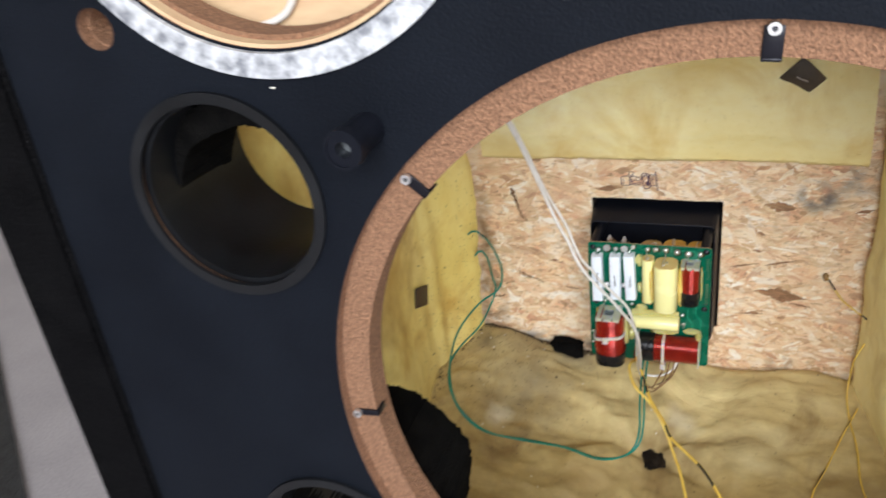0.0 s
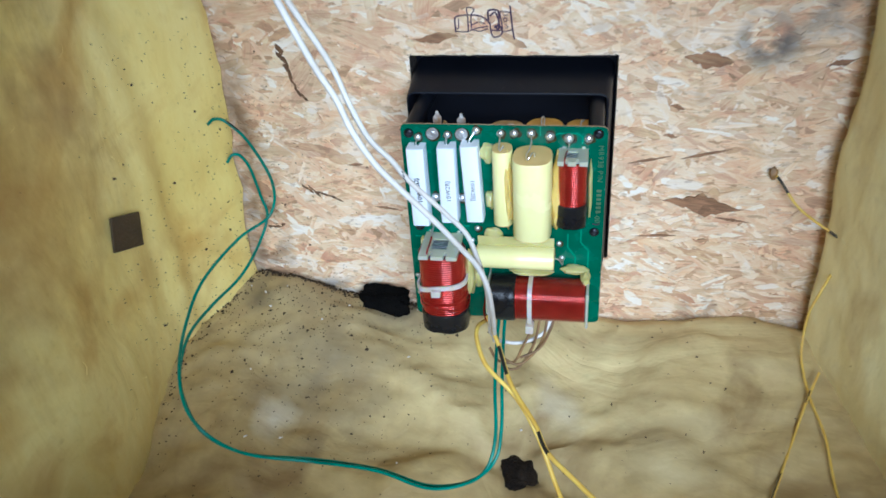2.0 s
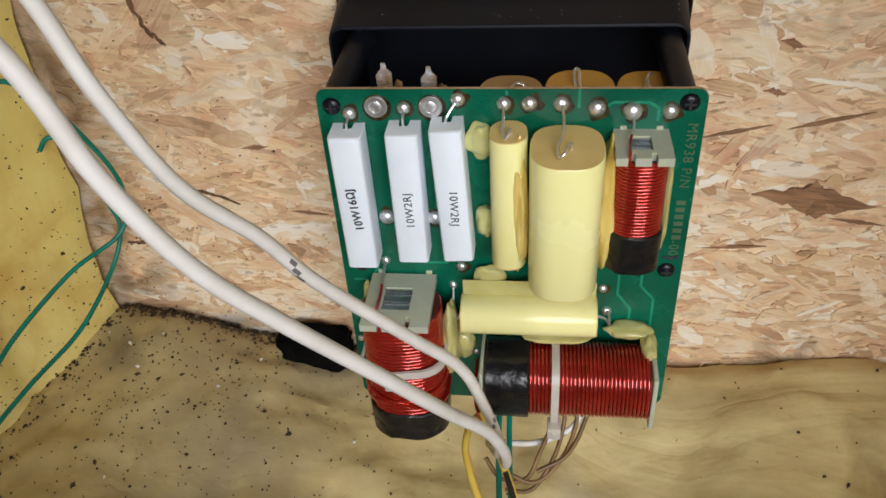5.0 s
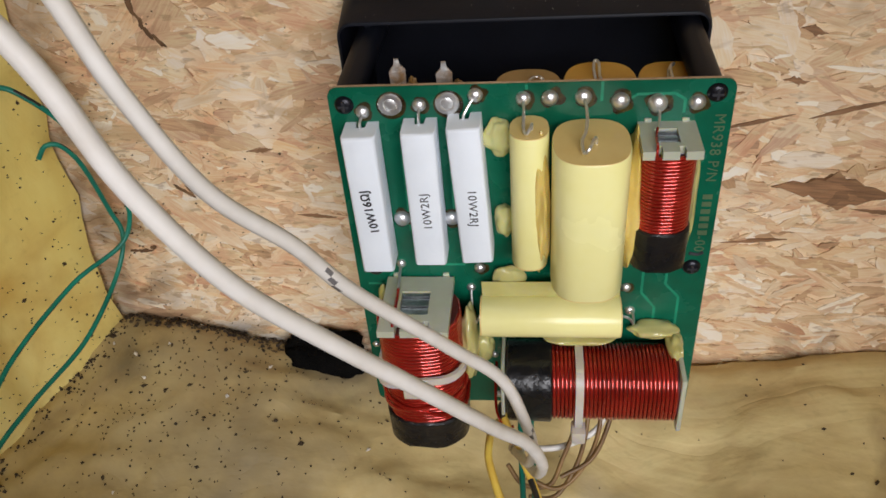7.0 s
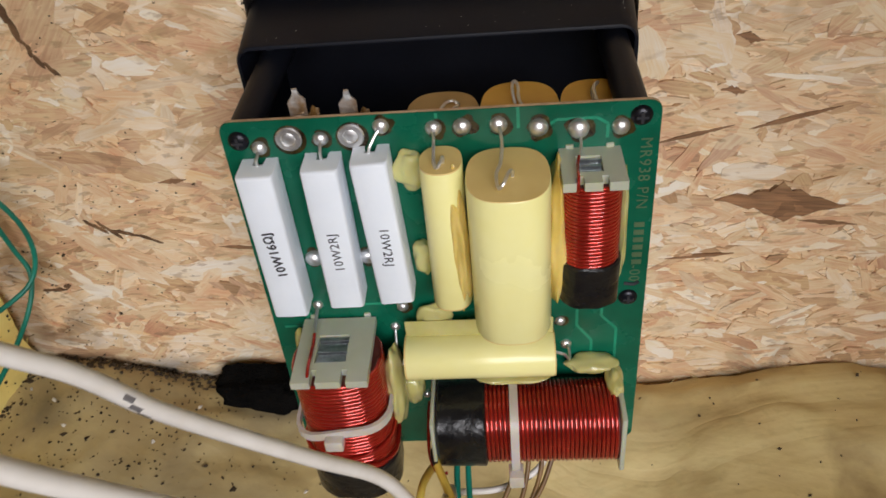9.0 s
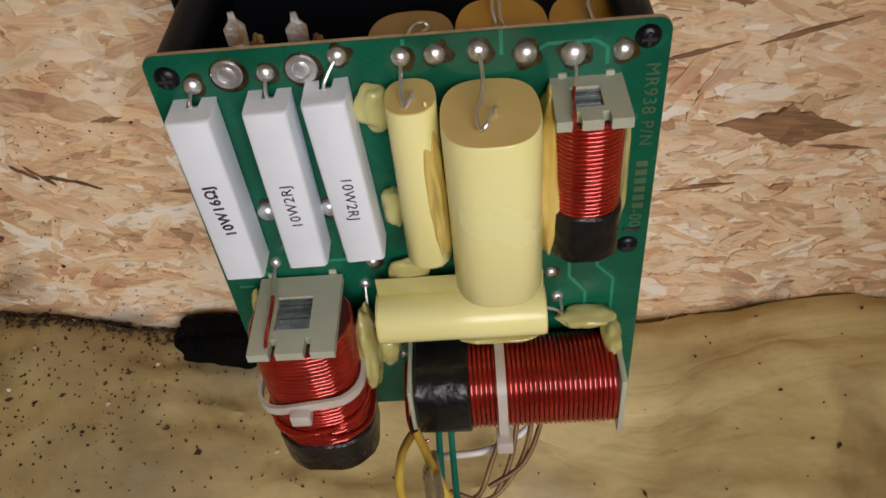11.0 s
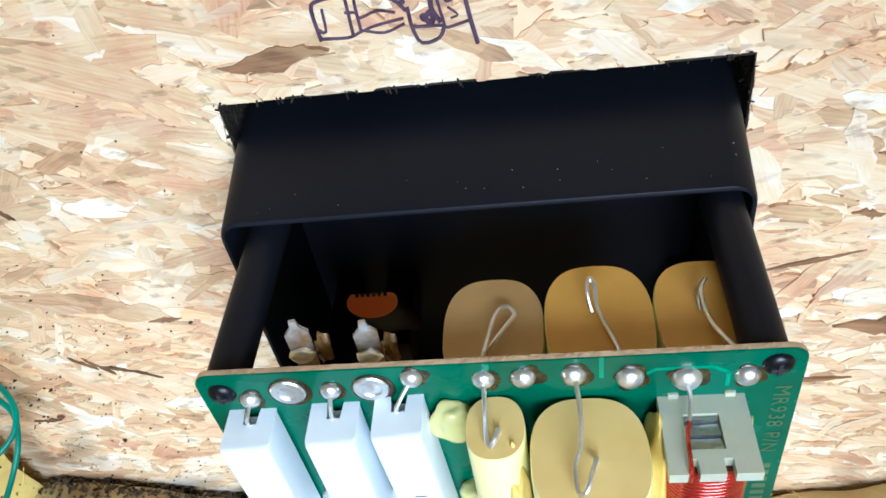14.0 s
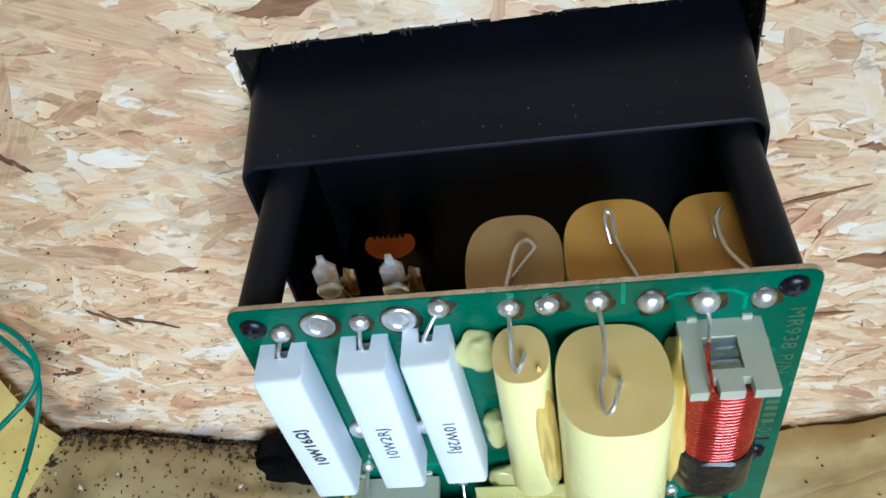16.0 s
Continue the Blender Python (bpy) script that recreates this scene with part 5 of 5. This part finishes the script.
part("cable_tie", tie("x", (-0.0930, 0.1912), 0.0131, 0.0141, 0.008, 0.0180, 0.0014, 0.0, (0.0155, 0.0206, -0.1085, -0.1020, 0.1735, 0.1795)), M_TIE, bc, "translucent nylon cable tie")
part("lead", tube(bmesh.new(), [(-0.0055, -0.1060, 0.1800), (-0.0085, -0.1065, 0.1800), (-0.0118, -0.1000, 0.1815), (-0.0125, -0.0900, 0.1845), (-0.0125, -0.0800, 0.1865)], 0.0006, 8, 5), M_COPPER, bc)

# glue between the parts
def crusted(bm, seed):
    """Drips and dents on a blob."""
    for v in bm.verts:
        q = v.co * 150 + Vector((seed * 3.1, 0, seed))
        v.co += Vector((noise.noise(q), noise.noise(q + Vector((7, 0, 0))), noise.noise(q + Vector((0, 9, 0))))) * 0.0004
    return bm


def glue(c, s, seed, material=M_GLUE, rough=0.2):
    return part("glue_blob", crusted(lump(bmesh.new(), c, s, seed, rough * 1.3, 4), seed), material, pcb, "cloudy yellow hot glue" if material is M_GLUE else "amber glue")


glue((-0.0085, -0.0805, 0.2875), (0.0048, 0.0035, 0.0062), 1)
glue((-0.0075, -0.0812, 0.2560), (0.0035, 0.0042, 0.0060), 2)
glue((-0.0065, -0.0818, 0.2300), (0.0058, 0.0026, 0.0064), 3, rough=0.15)
glue((0.0328, -0.0850, 0.2640), (0.0034, 0.0085, 0.0265), 4, M_AMBER, 0.2)
glue((0.0045, -0.0905, 0.2665), (0.0026, 0.0047, 0.0250), 5, M_AMBER, 0.25)
glue((0.0525, -0.0810, 0.2650), (0.0013, 0.0030, 0.0200), 6)
glue((0.0450, -0.0830, 0.2080), (0.0085, 0.0045, 0.0026), 7)
glue((0.0520, -0.0880, 0.2050), (0.0030, 0.0070, 0.0040), 8)
glue((0.0180, -0.0870, 0.2075), (0.0140, 0.0040, 0.0018), 9)
part("film_flap", box(bmesh.new(), -0.0163, 0.0318, -0.0850, -0.0846, 0.2240, 0.2318, 0.0002), M_GLUE, pcb, "loose end of film wrap")
glue((-0.0210, -0.0900, 0.2080), (0.0034, 0.0080, 0.0170), 10)
glue((-0.0165, -0.0830, 0.1980), (0.0040, 0.0040, 0.0070), 11)
glue((-0.0520, -0.0840, 0.2240), (0.0018, 0.0035, 0.0050), 12)

# ---- wires ----
def wire(name, pts, r, material, label, mark=None):
    bm = tube(bmesh.new(), pts, r, 10, 8, mark=mark)
    ob = part(name, bm, material, base=pts[-1])
    return tagged(ob, label, "wire")


stripe = lambda j, i: 1 if j % 27 in (6, 7, 8, 9, 10) and (i - j) % 10 == 2 else 0
WHITE_A = [(-0.12, -0.375, 0.70), (-0.10, -0.335, 0.61), (-0.076, -0.272, 0.50), (-0.064, -0.244, 0.44), (-0.053, -0.235, 0.402), (-0.046, -0.233, 0.386), (-0.041, -0.233, 0.372), (-0.034, -0.231, 0.357), (-0.026, -0.226, 0.343), (-0.014, -0.217, 0.322),
           (-0.005, -0.207, 0.302), (0.001, -0.197, 0.285), (0.004, -0.186, 0.264), (0.003, -0.165, 0.232), (0.0, -0.140, 0.203), (-0.003, -0.118, 0.180), (-0.005, -0.104, 0.168), (-0.006, -0.098, 0.158)]
WHITE_B = [(-0.119, -0.372, 0.70), (-0.099, -0.332, 0.61), (-0.0748, -0.2695, 0.50), (-0.0615, -0.240, 0.436), (-0.049, -0.226, 0.398), (-0.0435, -0.224, 0.379), (-0.038, -0.221, 0.363), (-0.031, -0.215, 0.350), (-0.025, -0.211, 0.338), (-0.012, -0.203, 0.318),
           (-0.004, -0.196, 0.303), (0.000, -0.191, 0.286), (0.002, -0.180, 0.262), (0.0005, -0.160, 0.230), (-0.003, -0.136, 0.202), (-0.006, -0.114, 0.178), (-0.002, -0.100, 0.160), (0.012, -0.096, 0.156), (0.026, -0.092, 0.162), (0.032, -0.084, 0.172)]
wire("white_wire", WHITE_A, 0.00138, M_WHITE_WIRE, "thick white insulated wire hanging from the upper chamber to the board")
wire("white_wire", WHITE_B, 0.00125, [M_WHITE_WIRE, M_GREY_WIRE], "white wire with a grey twist hanging beside the thicker one", mark=stripe)
GREEN = [(-0.208, -0.037, 0.283), (-0.202, -0.037, 0.287), (-0.194, -0.036, 0.284), (-0.184, -0.030, 0.266), (-0.178, -0.018, 0.228), (-0.183, -0.022, 0.203), (-0.2, -0.046, 0.196), (-0.211, -0.088, 0.188), (-0.212, -0.120, 0.176), (-0.203, -0.155, 0.168),
         (-0.190, -0.180, 0.158), (-0.173, -0.190, 0.144), (-0.155, -0.180, 0.119), (-0.120, -0.168, 0.104), (-0.075, -0.173, 0.107), (-0.039, -0.184, 0.108), (-0.015, -0.182, 0.113), (-0.002, -0.178, 0.124), (0.002, -0.164, 0.138), (-0.001, -0.138, 0.155), (-0.003, -0.104, 0.168), (-0.003, -0.086, 0.175)]
GREEN_B = [(-0.209, -0.020, 0.245), (-0.205, -0.018, 0.250), (-0.200, -0.015, 0.248), (-0.196, -0.012, 0.236), (-0.193, -0.010, 0.211), (-0.190, -0.012, 0.197), (-0.194, -0.024, 0.181), (-0.200, -0.054, 0.169), (-0.211, -0.086, 0.164), (-0.215, -0.116, 0.162),
           (-0.208, -0.148, 0.159), (-0.195, -0.172, 0.154), (-0.178, -0.186, 0.141), (-0.158, -0.177, 0.116), (-0.12, -0.164, 0.102), (-0.075, -0.169, 0.104), (-0.039, -0.180, 0.106), (-0.013, -0.178, 0.111), (0.002, -0.172, 0.124), (0.005, -0.158, 0.138), (0.003, -0.134, 0.155), (0.001, -0.102, 0.168), (0.001, -0.086, 0.175)]
gmark = lambda j, i: 1 if (j // 5) % 7 == 3 and i in (0, 1, 2) else 0
wire("green_wire", GREEN, 0.0011, [M_GREEN_WIRE, M_BLACK_WIRE], "thin green wire looping from the side batt to the board", mark=gmark)
wire("green_wire", GREEN_B, 0.0011, [M_GREEN_WIRE, M_BLACK_WIRE], "thin green wire looping from the side batt to the board", mark=gmark)
YR_A = [(0.216, -0.030, 0.182), (0.206, -0.043, 0.170), (0.204, -0.036, 0.145), (0.202, -0.048, 0.120), (0.205, -0.073, 0.106), (0.2095, -0.107, 0.101)] + [(x, y, floor_z(x, y) + 0.002) for x, y in ((0.212, -0.142), (0.222, -0.18), (0.235, -0.24))]
YR_B = [(0.212, -0.060, 0.116), (0.204, -0.075, 0.107), (0.198, -0.088, floor_z(0.198, -0.088) + 0.003), (0.181, -0.128, floor_z(0.181, -0.128) + 0.003), (0.168, -0.163, floor_z(0.168, -0.163) + 0.002), (0.16, -0.21, floor_z(0.16, -0.21) + 0.002)]
ymark = lambda j, i: 1 if (j // 6) % 3 == 1 and i in (0, 1, 2, 3) else 0
wire("yellow_wire", [(-0.006, -0.090, 0.172), (-0.012, -0.104, 0.178), (-0.014, -0.115, 0.182), (-0.013, -0.126, 0.181), (-0.005, -0.143, 0.175), (0.014, -0.156, 0.163), (0.028, -0.167, 0.143), (0.039, -0.184, 0.125), (0.046, -0.198, 0.117), (0.056, -0.225, 0.100), (0.075, -0.27, floor_z(0.075, -0.27) + 0.002), (0.12, -0.33, floor_z(0.12, -0.33) + 0.002)],
     0.0014, M_YELLOW_WIRE, "yellow wire drooping from the board to the floor batt")
wire("yellow_wire", [(-0.004, -0.088, 0.172), (-0.010, -0.100, 0.184), (-0.006, -0.112, 0.182), (0.001, -0.127, 0.177), (0.011, -0.152, 0.169), (0.027, -0.176, 0.162), (0.036, -0.194, 0.158), (0.055, -0.213, 0.155), (0.072, -0.232, 0.152), (0.10, -0.27, 0.130), (0.13, -0.32, 0.09), (0.16, -0.37, floor_z(0.16, -0.37) + 0.002)],
     0.0014, [M_YELLOW_WIRE, M_BLACK_WIRE], "yellow wire with black marks drooping from the board", mark=ymark)
wire("yellow_wire", [(0.173, -0.003, 0.238), (0.1765, -0.008, 0.236), (0.189, -0.018, 0.221), (0.2075, -0.029, 0.2105), (0.222, -0.03, 0.2)], 0.0009, [M_YELLOW_WIRE, M_BLACK_WIRE], "yellow and black wire fixed to the back panel", mark=ymark)
tagged(part("terminal_stub", lump(bmesh.new(), (0.1725, -0.004, 0.239), (0.003, 0.003, 0.0045), 3, 0.4, 2), M_BROWN_WIRE, base=(0.1725, -0.001, 0.239)), "frayed brown wire end stuck to the back panel", "wire end")
wire("yellow_wire", YR_A, 0.0009, M_YELLOW_WIRE, "thin yellow wire lying along the corner of the wool")
wire("yellow_wire", YR_B, 0.0009, [M_YELLOW_WIRE, M_BLACK_WIRE], "yellow and black twisted wire lying on the floor batt", mark=ymark)
for pts in ([(0.020, -0.082, 0.176), (0.018, -0.092, 0.165), (0.013, -0.102, 0.157), (0.008, -0.110, 0.151), (-0.002, -0.112, 0.153), (-0.008, -0.108, 0.160)], [(0.024, -0.082, 0.176), (0.022, -0.094, 0.163), (0.018, -0.104, 0.155), (0.010, -0.113, 0.148), (0.0, -0.115, 0.150)],
            [(0.028, -0.082, 0.176), (0.027, -0.093, 0.163), (0.021, -0.104, 0.155), (0.011, -0.111, 0.150), (-0.001, -0.110, 0.155)], [(0.034, -0.082, 0.177), (0.031, -0.091, 0.166), (0.024, -0.102, 0.157), (0.012, -0.108, 0.153)]):
    wire("brown_lead", pts, 0.0009, M_BROWN_WIRE, "short brown lead below the board")
wire("white_wire", [(-0.09, -0.30, 0.75), (-0.122, -0.39, 0.672), (-0.134, -0.433, 0.646), (-0.137, -0.4376, 0.635), (-0.139, -0.4376, 0.631), (-0.145, -0.4376, 0.624), (-0.155, -0.4376, 0.6195), (-0.165, -0.4376, 0.6172)], 0.0021, M_WHITE_WIRE, "white wire resting on the upper opening's inner ring")

# ---- crumbs and dust ----
def crumbs(name, count, seed, place, size, material, label):
    rnd, verts, faces = random.Random(seed), [], []
    while len(verts) < count * 6:
        p = place(rnd)
        if p is None:
            continue
        s = rnd.uniform(*size) * (2.2 if rnd.random() < 0.05 else 1)
        e = [Vector((rnd.uniform(0.5, 1.5), rnd.uniform(0.4, 1.1), rnd.uniform(0.3, 0.9))) * s for _ in range(2)]
        turn = Matrix.Rotation(rnd.uniform(0, 6.3), 3, "Z") @ Matrix.Rotation(rnd.uniform(0, 6.3), 3, "X")
        b = len(verts)
        for d in ((e[0].x, 0, 0), (0, e[0].y, 0), (-e[1].x, 0, 0), (0, -e[1].y, 0), (0, 0, e[0].z), (0, 0, -e[1].z)):
            verts.append(tuple((Vector(p) + turn @ Vector(d)) * U))
        faces += [(b + i, b + (i + 1) % 4, b + k) for i in range(4) for k in (4, 5)]
    me = bpy.data.meshes.new(name)
    me.from_pydata(verts, [], faces)
    me.materials.append(material)
    tagged(new(name, me), label, "debris", kind="stuff")


def on_floor(r):
    x, y = (r.gauss(-0.165, 0.055), -abs(r.gauss(0.0, 0.075)) - 0.006) if r.random() < 0.72 else (r.uniform(-0.2, 0.21), r.uniform(-0.25, -0.01))
    return None if x < left_x(y, 0.15) or x > 0.21 else (x, y, floor_z(x, y) + 0.0004)


def on_side(r):
    y, z = -abs(r.gauss(0.0, 0.06)) - 0.006, r.uniform(0.13, 0.36) if r.random() < 0.6 else 0.13 + abs(r.gauss(0, 0.06))
    return (left_x(y, z) + 0.0004, y, z)


def on_back(r):
    x, z = -0.2 + abs(r.gauss(0, 0.05)), 0.115 + abs(r.gauss(0, 0.11))
    return None if x > -0.075 or z > 0.375 else (x, -0.0011, z)


def in_corner(r):
    x, y = (r.uniform(-0.205, -0.075), -abs(r.gauss(0.0, 0.005)) - 0.002) if r.random() < 0.75 else (lambda y: (left_x(y, 0.12) + abs(r.gauss(0, 0.006)), y))(-abs(r.gauss(0, 0.07)) - 0.003)
    return (x, y, floor_z(x, y) + 0.0006) if x > left_x(y, 0.14) else None


crumbs("floor_crumb", 1100, 21, on_floor, (0.0003, 0.0009), M_CRUMB, "dark crumbs scattered over the floor batt")
crumbs("wool_crumb", 420, 22, on_side, (0.0003, 0.0008), M_CRUMB, "dark crumbs clinging to the side batt")
crumbs("panel_speck", 260, 23, on_back, (0.0003, 0.0007), M_CRUMB, "dark specks on the strand board")
crumbs("corner_crumb", 650, 25, in_corner, (0.0003, 0.0015), M_CRUMB, "dark crumbs packed along the foot of the back panel")
crumbs("pale_chip", 22, 24, on_floor, (0.0008, 0.0016), M_PALE, "a few pale chips on the floor batt")


def on_cup(r):
    return (r.uniform(-0.06, 0.06), r.uniform(-0.033, -0.002), 0.3082)


crumbs("dust_speck", 40, 26, on_cup, (0.00008, 0.0002), M_PALE, "pale dust specks on the terminal cup")
